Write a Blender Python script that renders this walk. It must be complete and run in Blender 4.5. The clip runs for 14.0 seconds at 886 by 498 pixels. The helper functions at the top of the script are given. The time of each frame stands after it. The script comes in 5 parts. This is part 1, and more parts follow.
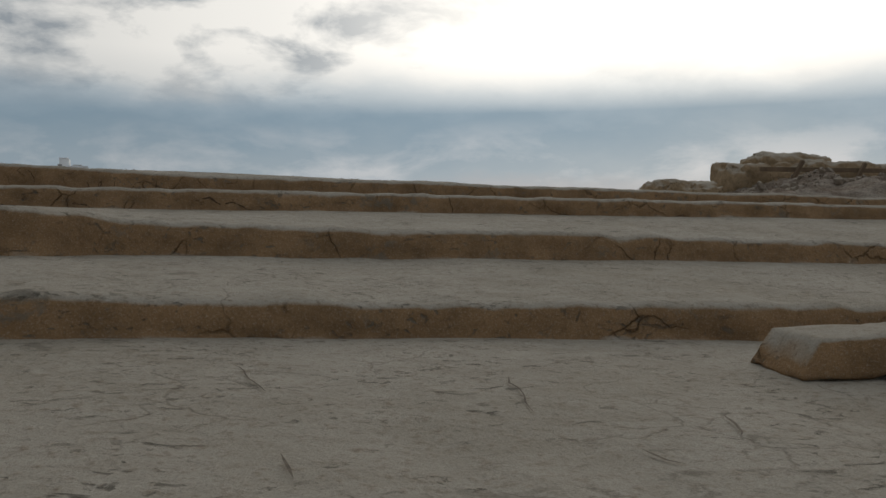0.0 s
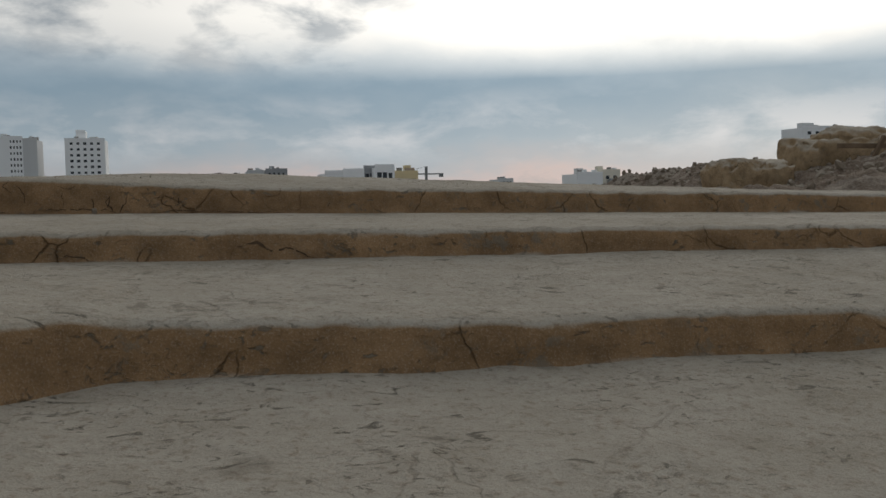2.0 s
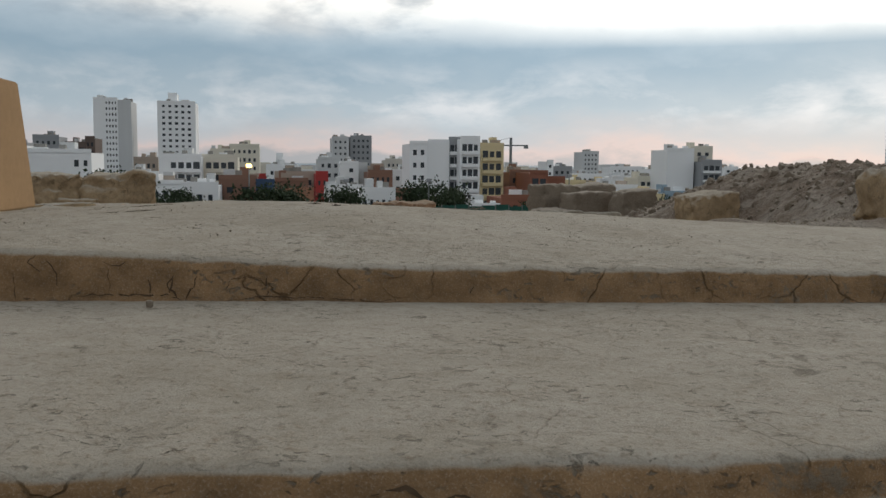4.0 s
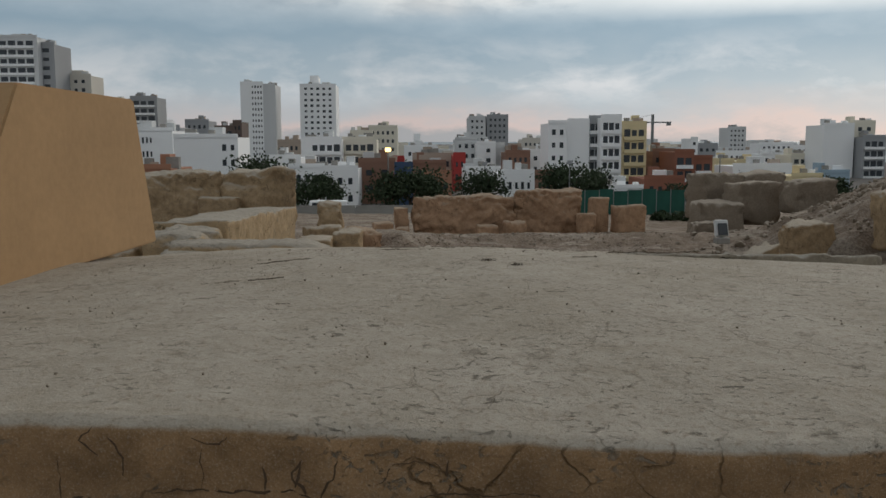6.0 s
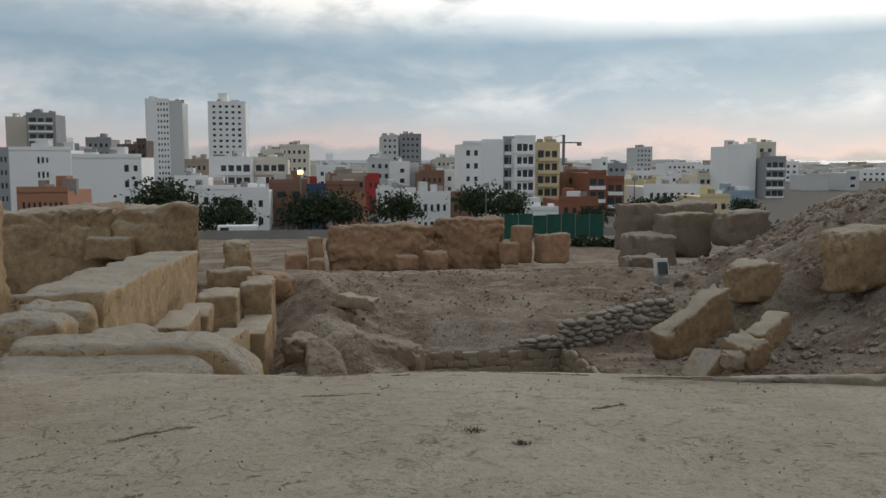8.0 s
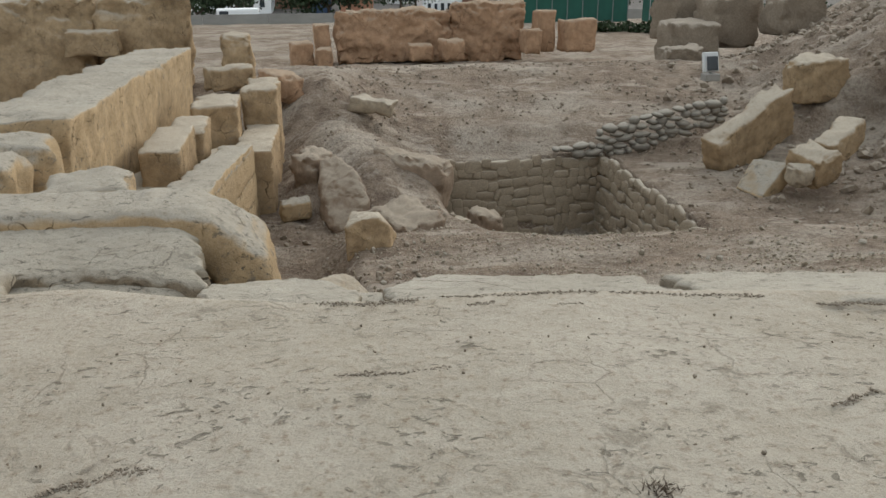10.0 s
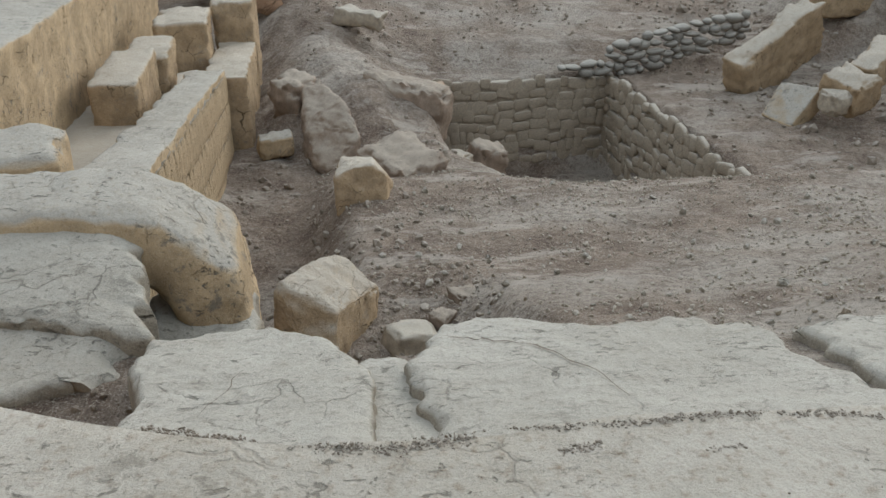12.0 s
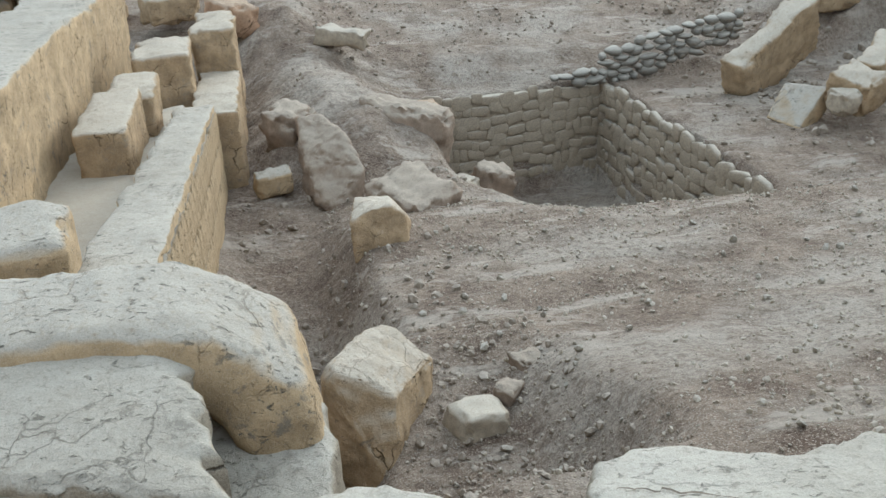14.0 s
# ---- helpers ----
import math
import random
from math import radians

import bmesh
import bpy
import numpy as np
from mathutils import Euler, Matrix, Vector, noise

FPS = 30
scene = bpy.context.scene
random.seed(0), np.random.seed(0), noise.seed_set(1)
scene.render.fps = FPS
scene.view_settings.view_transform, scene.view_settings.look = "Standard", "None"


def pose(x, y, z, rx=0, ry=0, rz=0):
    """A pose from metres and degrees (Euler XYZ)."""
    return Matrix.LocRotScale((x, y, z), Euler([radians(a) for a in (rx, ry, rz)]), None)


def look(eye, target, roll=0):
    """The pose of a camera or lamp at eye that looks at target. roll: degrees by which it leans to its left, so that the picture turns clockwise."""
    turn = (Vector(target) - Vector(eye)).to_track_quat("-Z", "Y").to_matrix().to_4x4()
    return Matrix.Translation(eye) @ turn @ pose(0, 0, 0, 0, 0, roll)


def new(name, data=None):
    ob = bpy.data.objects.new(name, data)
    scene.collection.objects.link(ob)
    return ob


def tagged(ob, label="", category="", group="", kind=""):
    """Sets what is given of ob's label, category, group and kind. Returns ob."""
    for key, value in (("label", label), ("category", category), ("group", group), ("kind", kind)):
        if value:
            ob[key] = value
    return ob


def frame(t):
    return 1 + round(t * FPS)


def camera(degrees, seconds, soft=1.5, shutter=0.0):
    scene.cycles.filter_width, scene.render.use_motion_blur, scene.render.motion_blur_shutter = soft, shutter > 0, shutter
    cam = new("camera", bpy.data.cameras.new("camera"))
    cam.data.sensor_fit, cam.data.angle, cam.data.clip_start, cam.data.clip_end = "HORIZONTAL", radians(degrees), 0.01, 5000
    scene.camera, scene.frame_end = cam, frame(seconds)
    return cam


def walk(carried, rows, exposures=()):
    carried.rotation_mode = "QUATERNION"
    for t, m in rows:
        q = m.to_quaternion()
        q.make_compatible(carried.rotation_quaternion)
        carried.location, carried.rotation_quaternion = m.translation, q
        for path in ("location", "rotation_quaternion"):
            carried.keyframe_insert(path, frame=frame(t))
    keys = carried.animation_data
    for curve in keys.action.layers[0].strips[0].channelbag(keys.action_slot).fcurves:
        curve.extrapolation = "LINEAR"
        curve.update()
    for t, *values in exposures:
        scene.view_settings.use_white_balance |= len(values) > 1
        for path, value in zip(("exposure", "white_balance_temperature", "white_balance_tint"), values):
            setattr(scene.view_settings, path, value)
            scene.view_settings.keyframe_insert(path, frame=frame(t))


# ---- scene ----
cam = camera(53.2, 14.0)

PATH = [
    (0, (1.805, -11.321, -0.931), (2.397, -9.377, -0.984), -0.4),
    (0.5, (1.730, -10.675, -0.793), (2.331, -8.733, -0.856), -0.9),
    (1, (1.725, -10.060, -0.630), (2.304, -8.113, -0.730), -1.5),
    (1.5, (1.750, -9.424, -0.488), (2.316, -7.473, -0.612), -1.0),
    (2, (1.721, -8.789, -0.363), (2.275, -6.836, -0.490), -1.0),
    (2.5, (1.793, -8.455, -0.028), (2.218, -6.472, -0.175), 0.0),
    (2.7, (1.790, -8.134, 0.017), (2.199, -6.146, -0.128), 0.2),
    (4.8, (1.582, -4.868, 0.742), (1.876, -2.867, 0.520), 1.0),
    (5, (1.552, -4.631, 0.778), (1.700, -2.610, 0.615), 0.6),
    (5.5, (1.444, -3.904, 0.997), (1.494, -1.882, 0.783), -0.1),
    (6, (1.461, -3.264, 1.075), (1.528, -1.246, 0.826), -0.1),
    (6.5, (1.435, -2.535, 1.228), (1.513, -0.511, 1.041), 0.2),
    (7, (1.310, -1.690, 1.431), (1.439, 0.335, 1.291), -0.0),
    (7.2, (1.316, -1.454, 1.541), (1.577, 0.557, 1.385), 0.2),
    (9.3, (1.161, 1.602, 1.627), (1.401, 3.569, 1.166), -0.5),
    (9.5, (1.150, 1.803, 1.659), (1.386, 3.734, 1.064), -0.9),
    (10, (1.150, 2.401, 1.669), (1.384, 4.301, 0.982), -0.2),
    (10.5, (1.106, 2.977, 1.632), (1.341, 4.851, 0.875), 0.7),
    (11, (1.119, 3.489, 1.651), (1.360, 5.335, 0.830), -0.7),
    (11.5, (1.170, 3.967, 1.671), (1.408, 5.799, 0.819), -0.3),
    (12, (1.107, 4.378, 1.638), (1.369, 6.187, 0.747), 0.4),
    (12.5, (1.048, 4.729, 1.620), (1.305, 6.519, 0.689), -0.4),
    (13, (0.978, 5.041, 1.646), (1.201, 6.820, 0.686), -1.2),
    (13.5, (0.755, 5.240, 1.661), (0.989, 7.036, 0.737), -1.6),
    (14, (0.591, 5.466, 1.680), (0.921, 7.267, 0.797), -2.0),
]
EXPOSURES = [(0.0, -0.78, 6550, 10), (1.0, -0.74, 6550, 10), (1.5, -0.6, 6550, 10), (2.7, -0.67, 6550, 10), (4.8, -0.02, 6600, 10), (5.5, -0.34, 6650, 10), (6.5, -0.38, 6600, 10), (7.2, -0.3, 6600, 10),
             (9.3, 0.20, 6650, 9), (10.0, 0.7, 6550, 8), (10.5, 0.75, 6350, 8), (11.0, 0.76, 6200, 8), (11.5, 0.74, 6050, 8), (12.5, 1.02, 5850, 6), (14.0, 1.30, 5700, 4)]
walk(cam, [(t, look(eye, target, roll)) for t, eye, target, roll in PATH], EXPOSURES)

# ---------------- sky, sun ----------------
SUN_ELEV, SUN_AZ = radians(16.0), radians(38.0)     # azimuth to the right of +y


class Nodes:
    """Short hand for building node trees."""

    def __init__(self, tree):
        self.tree = tree
        tree.nodes.clear()

    def add(self, kind, inputs=None, **props):
        n = self.tree.nodes.new(kind)
        for k, v in props.items():
            setattr(n, k, v)
        for k, v in (inputs or {}).items():
            if isinstance(v, bpy.types.NodeSocket):
                self.tree.links.new(v, n.inputs[k])
            else:
                n.inputs[k].default_value = v
        return n

    def math(self, op, a, b=0.0, clamp=False):
        return self.add("ShaderNodeMath", {0: a, 1: b}, operation=op, use_clamp=clamp).outputs[0]

    def ramp(self, fac, stops, interp="LINEAR"):
        n = self.add("ShaderNodeValToRGB", {0: fac})
        n.color_ramp.interpolation = interp
        e = n.color_ramp.elements
        while len(e) < len(stops):
            e.new(0.5)
        for s, (p, c) in zip(e, stops):
            s.position = p
            s.color = (*c, 1) if isinstance(c, tuple) else (c, c, c, 1)
        return n.outputs[0]

    def mix(self, fac, a, b, blend="MIX"):
        n = self.add("ShaderNodeMix", data_type="RGBA", blend_type=blend)
        for i, v in ((0, fac), (6, a), (7, b)):
            if isinstance(v, bpy.types.NodeSocket):
                self.tree.links.new(v, n.inputs[i])
            else:
                n.inputs[i].default_value = (*v, 1) if isinstance(v, tuple) else v
        return n.outputs[2]

    def noise(self, vec, scale, detail=5.0, rough=0.55, dist=0.0):
        n = self.add("ShaderNodeTexNoise", {"Vector": vec, "Scale": scale, "Detail": detail, "Roughness": rough, "Distortion": dist})
        return n.outputs["Fac"]


world = bpy.data.worlds.new("sky")
scene.world = world
world.use_nodes = True
W = Nodes(world.node_tree)
dirn = W.add("ShaderNodeTexCoord").outputs["Generated"]
sep = W.add("ShaderNodeSeparateXYZ", {0: dirn})
up = W.math("MAXIMUM", sep.outputs[2], 0.0)
puff_uv = W.add("ShaderNodeMapping", {"Vector": dirn, "Scale": (1.0, 1.0, 2.3), "Location": (0.35, 0.0, 0.4)}).outputs[0]
big = W.noise(puff_uv, 3.4, 2.0, 0.5, 0.2)
fine = W.noise(puff_uv, 8.5, 8.0, 0.56, 0.25)
wavy = W.noise(puff_uv, 6.0, 7.0, 0.58)
# elevation with a wavering edge, for the layered cloud base
lay = W.math("ADD", up, W.math("MULTIPLY", W.math("SUBTRACT", wavy, 0.5), 0.10))
base = W.ramp(lay, [(0.0, (0.42, 0.44, 0.47)), (0.012, (0.68, 0.58, 0.57)), (0.026, (0.55, 0.56, 0.59)), (0.055, (0.44, 0.53, 0.60)),
                    (0.112, (0.31, 0.43, 0.53)), (0.142, (0.43, 0.54, 0.63)), (0.172, (0.80, 0.83, 0.84)), (1.0, (0.90, 0.92, 0.93))])
shade = W.ramp(W.math("ADD", W.math("MULTIPLY", big, 0.5), W.math("MULTIPLY", fine, 0.5)), [(0.455, 0.0), (0.53, 1.0)])
high = W.ramp(up, [(0.125, 0.0), (0.19, 1.0)])
glow_spot = W.add("ShaderNodeVectorMath", {0: dirn, 1: (0.60, 0.76, 0.24)}, operation="DOT_PRODUCT").outputs["Value"]
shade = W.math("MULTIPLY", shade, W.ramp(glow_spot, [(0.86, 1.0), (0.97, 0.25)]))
dark_cloud = W.mix(W.math("MULTIPLY", shade, W.math("MULTIPLY", high, 0.9)), base, (0.33, 0.39, 0.45))
puff = W.ramp(W.noise(puff_uv, 7.0, 8.0, 0.58, 0.2), [(0.47, 0.0), (0.62, 1.0)])
puff_band = W.ramp(up, [(0.03, 0.0), (0.06, 0.75), (0.085, 0.45), (0.12, 0.0)])
clouds = W.mix(W.math("MULTIPLY", puff, puff_band), dark_cloud, (0.78, 0.80, 0.83))
# brightening of the cloud sheet round the hidden sun
sun_dir = (math.cos(SUN_ELEV) * math.sin(SUN_AZ), math.cos(SUN_ELEV) * math.cos(SUN_AZ), math.sin(SUN_ELEV))
near_sun = W.add("ShaderNodeVectorMath", {0: dirn, 1: sun_dir}, operation="DOT_PRODUCT").outputs["Value"]
glow = W.ramp(near_sun, [(0.55, 0.0), (0.85, 0.5), (0.98, 1.0)], "EASE")
thin = W.math("MULTIPLY", glow, W.math("MULTIPLY", high, W.math("SUBTRACT", 1.0, W.math("MULTIPLY", shade, 0.8))))
thin = W.math("MINIMUM", thin, 1.0)
lit = W.mix(thin, clouds, (1.8, 1.72, 1.58))
nishita = W.add("ShaderNodeTexSky", sky_type="NISHITA", sun_disc=False, sun_elevation=SUN_ELEV, sun_rotation=SUN_AZ)
bg_a = W.add("ShaderNodeBackground", {0: nishita.outputs[0], 1: 0.05})
front = W.ramp(W.math("ADD", W.math("MULTIPLY", near_sun, 0.5), 0.5), [(0.0, 1.0), (0.6, 0.95), (0.88, 1.12), (1.0, 1.42)])
lit = W.mix(1.0, lit, front, "MULTIPLY")
bg_b = W.add("ShaderNodeBackground", {0: lit, 1: 1.0})
W.add("ShaderNodeOutputWorld", {0: W.add("ShaderNodeMixShader", {0: 0.93, 1: bg_a.outputs[0], 2: bg_b.outputs[0]}).outputs[0]})

sun = new("sun", bpy.data.lights.new("sun", "SUN"))
sun.data.energy, sun.data.angle, sun.data.color = 0.6, radians(25), (1.0, 0.93, 0.84)
sun.matrix_world = look((0, 0, 0), tuple(-c for c in sun_dir))

# ---------------- materials ----------------


def material(name):
    m = bpy.data.materials.new(name)
    m.use_nodes = True
    return m, Nodes(m.node_tree)


def finish(n, colour, rough, height=None, bump=0.4, dist=0.02, metal=0.0, spec=0.25):
    p = n.add("ShaderNodeBsdfPrincipled", {"Base Color": colour, "Roughness": rough, "Metallic": metal, "Specular IOR Level": spec})
    if height is not None:
        b = n.add("ShaderNodeBump", {"Strength": bump, "Distance": dist, "Height": height})
        n.tree.links.new(b.outputs[0], p.inputs["Normal"])
    n.add("ShaderNodeOutputMaterial", {0: p.outputs[0]})


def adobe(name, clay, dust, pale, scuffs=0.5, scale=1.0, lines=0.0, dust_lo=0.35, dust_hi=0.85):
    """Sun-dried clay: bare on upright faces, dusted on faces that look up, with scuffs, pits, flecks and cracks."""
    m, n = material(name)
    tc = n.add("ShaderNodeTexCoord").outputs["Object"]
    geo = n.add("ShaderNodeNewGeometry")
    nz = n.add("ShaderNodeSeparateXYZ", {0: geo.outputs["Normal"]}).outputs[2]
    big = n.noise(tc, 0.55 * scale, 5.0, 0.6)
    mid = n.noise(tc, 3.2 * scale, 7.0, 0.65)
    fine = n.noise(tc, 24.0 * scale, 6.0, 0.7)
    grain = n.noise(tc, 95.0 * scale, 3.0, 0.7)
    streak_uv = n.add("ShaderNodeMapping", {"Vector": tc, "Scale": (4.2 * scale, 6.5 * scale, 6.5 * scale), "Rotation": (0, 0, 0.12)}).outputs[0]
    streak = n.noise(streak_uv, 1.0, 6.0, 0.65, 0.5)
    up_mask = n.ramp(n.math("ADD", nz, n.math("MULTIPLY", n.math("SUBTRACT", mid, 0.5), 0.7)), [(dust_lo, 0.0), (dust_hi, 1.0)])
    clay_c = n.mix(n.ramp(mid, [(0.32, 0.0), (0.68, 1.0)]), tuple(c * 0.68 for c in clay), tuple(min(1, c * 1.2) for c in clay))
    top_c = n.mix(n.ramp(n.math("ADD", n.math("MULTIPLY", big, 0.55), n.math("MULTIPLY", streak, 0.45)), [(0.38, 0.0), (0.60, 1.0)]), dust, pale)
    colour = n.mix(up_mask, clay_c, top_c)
    # grain: dark and light specks
    colour = n.mix(n.ramp(fine, [(0.53, 0.0), (0.75, 0.72)]), colour, tuple(c * 0.5 for c in clay))
    colour = n.mix(n.ramp(grain, [(0.51, 0.0), (0.77, 0.36)]), colour, tuple(min(1, c * 1.35) for c in pale))
    colour = n.mix(n.ramp(grain, [(0.25, 0.36), (0.45, 0.0)]), colour, tuple(c * 0.5 for c in dust))
    blotch = n.math("MULTIPLY", n.ramp(n.noise(tc, 5.5 * scale, 8.0, 0.72, 0.5), [(0.55, 0.0), (0.62, 0.75)]), n.ramp(n.noise(tc, 0.9 * scale, 3.0), [(0.48, 0.0), (0.6, 1.0)]))
    colour = n.mix(n.math("MULTIPLY", blotch, scuffs), colour, tuple(c * 0.58 for c in dust))
    # flecks and scuffs
    mark_a = n.ramp(n.noise(streak_uv, 1.6, 7.0, 0.66, 0.9), [(0.60, 0.0), (0.67, 1.0)])
    mark_b = n.ramp(n.noise(tc, 2.1 * scale, 3.0, 0.5), [(0.44, 0.0), (0.58, 1.0)])
    fleck_uv = n.add("ShaderNodeMapping", {"Vector": tc, "Scale": (15.0 * scale, 22.0 * scale, 22.0 * scale), "Rotation": (0, 0, -0.2)}).outputs[0]
    fleck = n.math("MULTIPLY", n.ramp(n.noise(fleck_uv, 1.0, 4.0, 0.6, 0.6), [(0.60, 0.0), (0.66, 0.85)]), n.ramp(n.noise(tc, 1.6 * scale, 5.0), [(0.44, 0.0), (0.56, 1.0)]))
    mark = n.math("MULTIPLY", n.math("ADD", n.math("MULTIPLY", mark_a, mark_b), fleck, True), scuffs)
    colour = n.mix(mark, colour, tuple(c * 0.52 for c in dust))
    crack_uv = n.add("ShaderNodeVectorMath", {0: tc, 1: n.add("ShaderNodeVectorMath", {0: n.add("ShaderNodeTexNoise", {"Vector": tc, "Scale": 2.5 * scale, "Detail": 6.0}).outputs["Color"], "Scale": 0.4 / scale}, operation="SCALE").outputs[0]}, operation="ADD").outputs[0]
    cell = n.add("ShaderNodeTexVoronoi", {"Vector": crack_uv, "Scale": 2.3 * scale}, feature="DISTANCE_TO_EDGE").outputs["Distance"]
    gate = n.ramp(n.noise(tc, 1.3 * scale, 4.0), [(0.50, 0.0), (0.60, 1.0)])
    crack = n.math("MULTIPLY", n.math("MULTIPLY", n.ramp(cell, [(0.004, 1.0), (0.02, 0.0)]), gate), n.math("MULTIPLY", n.math("SUBTRACT", 1.0, n.math("MULTIPLY", up_mask, 0.65)), lines))
    colour = n.mix(crack, colour, tuple(c * 0.25 for c in clay))
    pits = n.math("ADD", n.math("MULTIPLY", mark, -0.35), n.math("MULTIPLY", crack, -0.6))
    h = n.math("ADD", n.math("MULTIPLY", mid, 0.7), n.math("ADD", n.math("ADD", n.math("MULTIPLY", fine, 0.45), n.math("MULTIPLY", grain, 0.12)), pits))
    finish(n, colour, 0.96, h, 0.95, 0.035 / scale, spec=0.08)
    return m


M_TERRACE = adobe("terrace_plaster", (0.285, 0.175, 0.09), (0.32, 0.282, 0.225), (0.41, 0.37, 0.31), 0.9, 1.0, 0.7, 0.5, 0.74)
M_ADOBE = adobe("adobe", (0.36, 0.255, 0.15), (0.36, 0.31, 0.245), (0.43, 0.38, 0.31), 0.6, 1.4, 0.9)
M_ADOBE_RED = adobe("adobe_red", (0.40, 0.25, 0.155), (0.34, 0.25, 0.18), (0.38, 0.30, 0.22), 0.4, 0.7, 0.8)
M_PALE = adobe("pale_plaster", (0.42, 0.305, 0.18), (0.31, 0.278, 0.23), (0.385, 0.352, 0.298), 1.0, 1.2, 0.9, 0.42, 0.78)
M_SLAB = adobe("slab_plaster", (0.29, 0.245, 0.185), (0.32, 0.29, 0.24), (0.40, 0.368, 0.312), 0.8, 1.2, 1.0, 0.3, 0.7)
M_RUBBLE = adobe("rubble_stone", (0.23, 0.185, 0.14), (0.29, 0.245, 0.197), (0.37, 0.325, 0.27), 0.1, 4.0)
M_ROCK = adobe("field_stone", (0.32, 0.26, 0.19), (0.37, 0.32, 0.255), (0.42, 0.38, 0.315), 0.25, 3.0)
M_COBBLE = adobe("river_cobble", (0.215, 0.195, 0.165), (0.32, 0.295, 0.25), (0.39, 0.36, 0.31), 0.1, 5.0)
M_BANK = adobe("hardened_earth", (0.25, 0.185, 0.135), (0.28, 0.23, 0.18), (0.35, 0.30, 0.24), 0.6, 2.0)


def dirt_material():
    m, n = material("dirt")
    tc = n.add("ShaderNodeTexCoord").outputs["Object"]
    big = n.noise(tc, 0.3, 5.0, 0.6)
    mid = n.noise(tc, 1.8, 7.0, 0.68)
    grit = n.noise(tc, 20.0, 6.0, 0.75)
    grain = n.noise(tc, 80.0, 3.0, 0.7)
    stone = n.add("ShaderNodeTexVoronoi", {"Vector": tc, "Scale": 11.0, "Randomness": 1.0})
    chips = n.add("ShaderNodeTexVoronoi", {"Vector": tc, "Scale": 31.0, "Randomness": 1.0})
    c = n.mix(n.ramp(mid, [(0.40, 0.0), (0.58, 1.0)]), (0.135, 0.096, 0.071), (0.26, 0.203, 0.155))
    c = n.mix(n.ramp(big, [(0.48, 0.0), (0.60, 0.85)]), c, (0.38, 0.335, 0.28))
    c = n.mix(n.ramp(grit, [(0.50, 0.0), (0.70, 0.9)]), c, (0.10, 0.074, 0.055))
    c = n.mix(n.ramp(grain, [(0.54, 0.0), (0.64, 0.9)]), c, (0.42, 0.36, 0.295))
    c = n.mix(n.ramp(grain, [(0.34, 0.75), (0.45, 0.0)]), c, (0.075, 0.055, 0.042))
    c = n.mix(n.ramp(n.noise(tc, 6.5, 9.0, 0.76, 0.3), [(0.50, 0.0), (0.62, 0.6)]), c, (0.12, 0.088, 0.066))
    c = n.mix(n.ramp(n.noise(tc, 9.0, 9.0, 0.78), [(0.34, 0.7), (0.45, 0.0)]), c, (0.36, 0.30, 0.24))
    drift_uv = n.add("ShaderNodeMapping", {"Vector": tc, "Scale": (0.5, 1.5, 1.5), "Rotation": (0, 0, 0.2)}).outputs[0]
    c = n.mix(n.ramp(n.noise(drift_uv, 1.0, 8.0, 0.72), [(0.55, 0.0), (0.62, 0.85)]), c, (0.37, 0.32, 0.265))
    some = n.ramp(n.noise(tc, 0.9, 3.0), [(0.42, 0.0), (0.58, 1.0)])
    c = n.mix(n.math("MULTIPLY", some, n.ramp(stone.outputs["Distance"], [(0.12, 0.85), (0.2, 0.0)])), c, (0.33, 0.285, 0.23))
    c = n.mix(n.ramp(chips.outputs["Distance"], [(0.10, 0.8), (0.2, 0.0)]), c, (0.30, 0.255, 0.205))
    far = n.add("ShaderNodeSeparateXYZ", {0: tc}).outputs[1]
    c = n.mix(n.ramp(n.math("DIVIDE", far, 300.0), [(0.30, 0.0), (0.42, 1.0)]), c, (0.16, 0.15, 0.14))
    h = n.math("ADD", n.math("MULTIPLY", mid, 0.8), n.math("ADD", n.math("MULTIPLY", grit, 0.5), n.math("MULTIPLY", stone.outputs["Distance"], -0.35)))
    finish(n, c, 0.97, h, 1.0, 0.085, spec=0.06)
    return m


M_DIRT = dirt_material()


def plain(name, colour, rough=0.8, grain=0.12, scale=6.0, metal=0.0, spec=0.3, bump=0.15):
    m, n = material(name)
    tc = n.add("ShaderNodeTexCoord").outputs["Object"]
    a = n.noise(tc, scale, 5.0, 0.6)
    b = n.noise(tc, scale * 0.13, 3.0, 0.5)
    f = n.math("ADD", n.math("MULTIPLY", a, 0.5), n.math("MULTIPLY", b, 0.5))
    c = n.mix(n.ramp(f, [(0.35, 0.0), (0.65, 1.0)]), tuple(v * (1 - grain) for v in colour), tuple(min(1, v * (1 + grain)) for v in colour))
    finish(n, c, rough, a, bump, 0.01, metal, spec)
    return m


M_PARAPET = plain("ochre_render", (0.37, 0.232, 0.117), 0.9, 0.10, 9.0, bump=0.35)
M_CEMENT = plain("grey_cement", (0.27, 0.26, 0.24), 0.9, 0.15, 5.0)
white = plain("white_paint", (0.85, 0.86, 0.86), 0.85, 0.05, 0.5)
grey = plain("grey_paint", (0.32, 0.33, 0.34), 0.85, 0.08, 0.5)
grey2 = plain("pale_grey_paint", (0.58, 0.59, 0.59), 0.85, 0.08, 0.5)
beige = plain("beige_paint", (0.58, 0.55, 0.49), 0.85, 0.08, 0.5)
cream = plain("cream_paint", (0.70, 0.66, 0.56), 0.85, 0.08, 0.5)
tan = plain("tan_paint", (0.40, 0.33, 0.27), 0.85, 0.12, 0.5)
brown = plain("brown_paint", (0.14, 0.105, 0.09), 0.85, 0.12, 0.5)
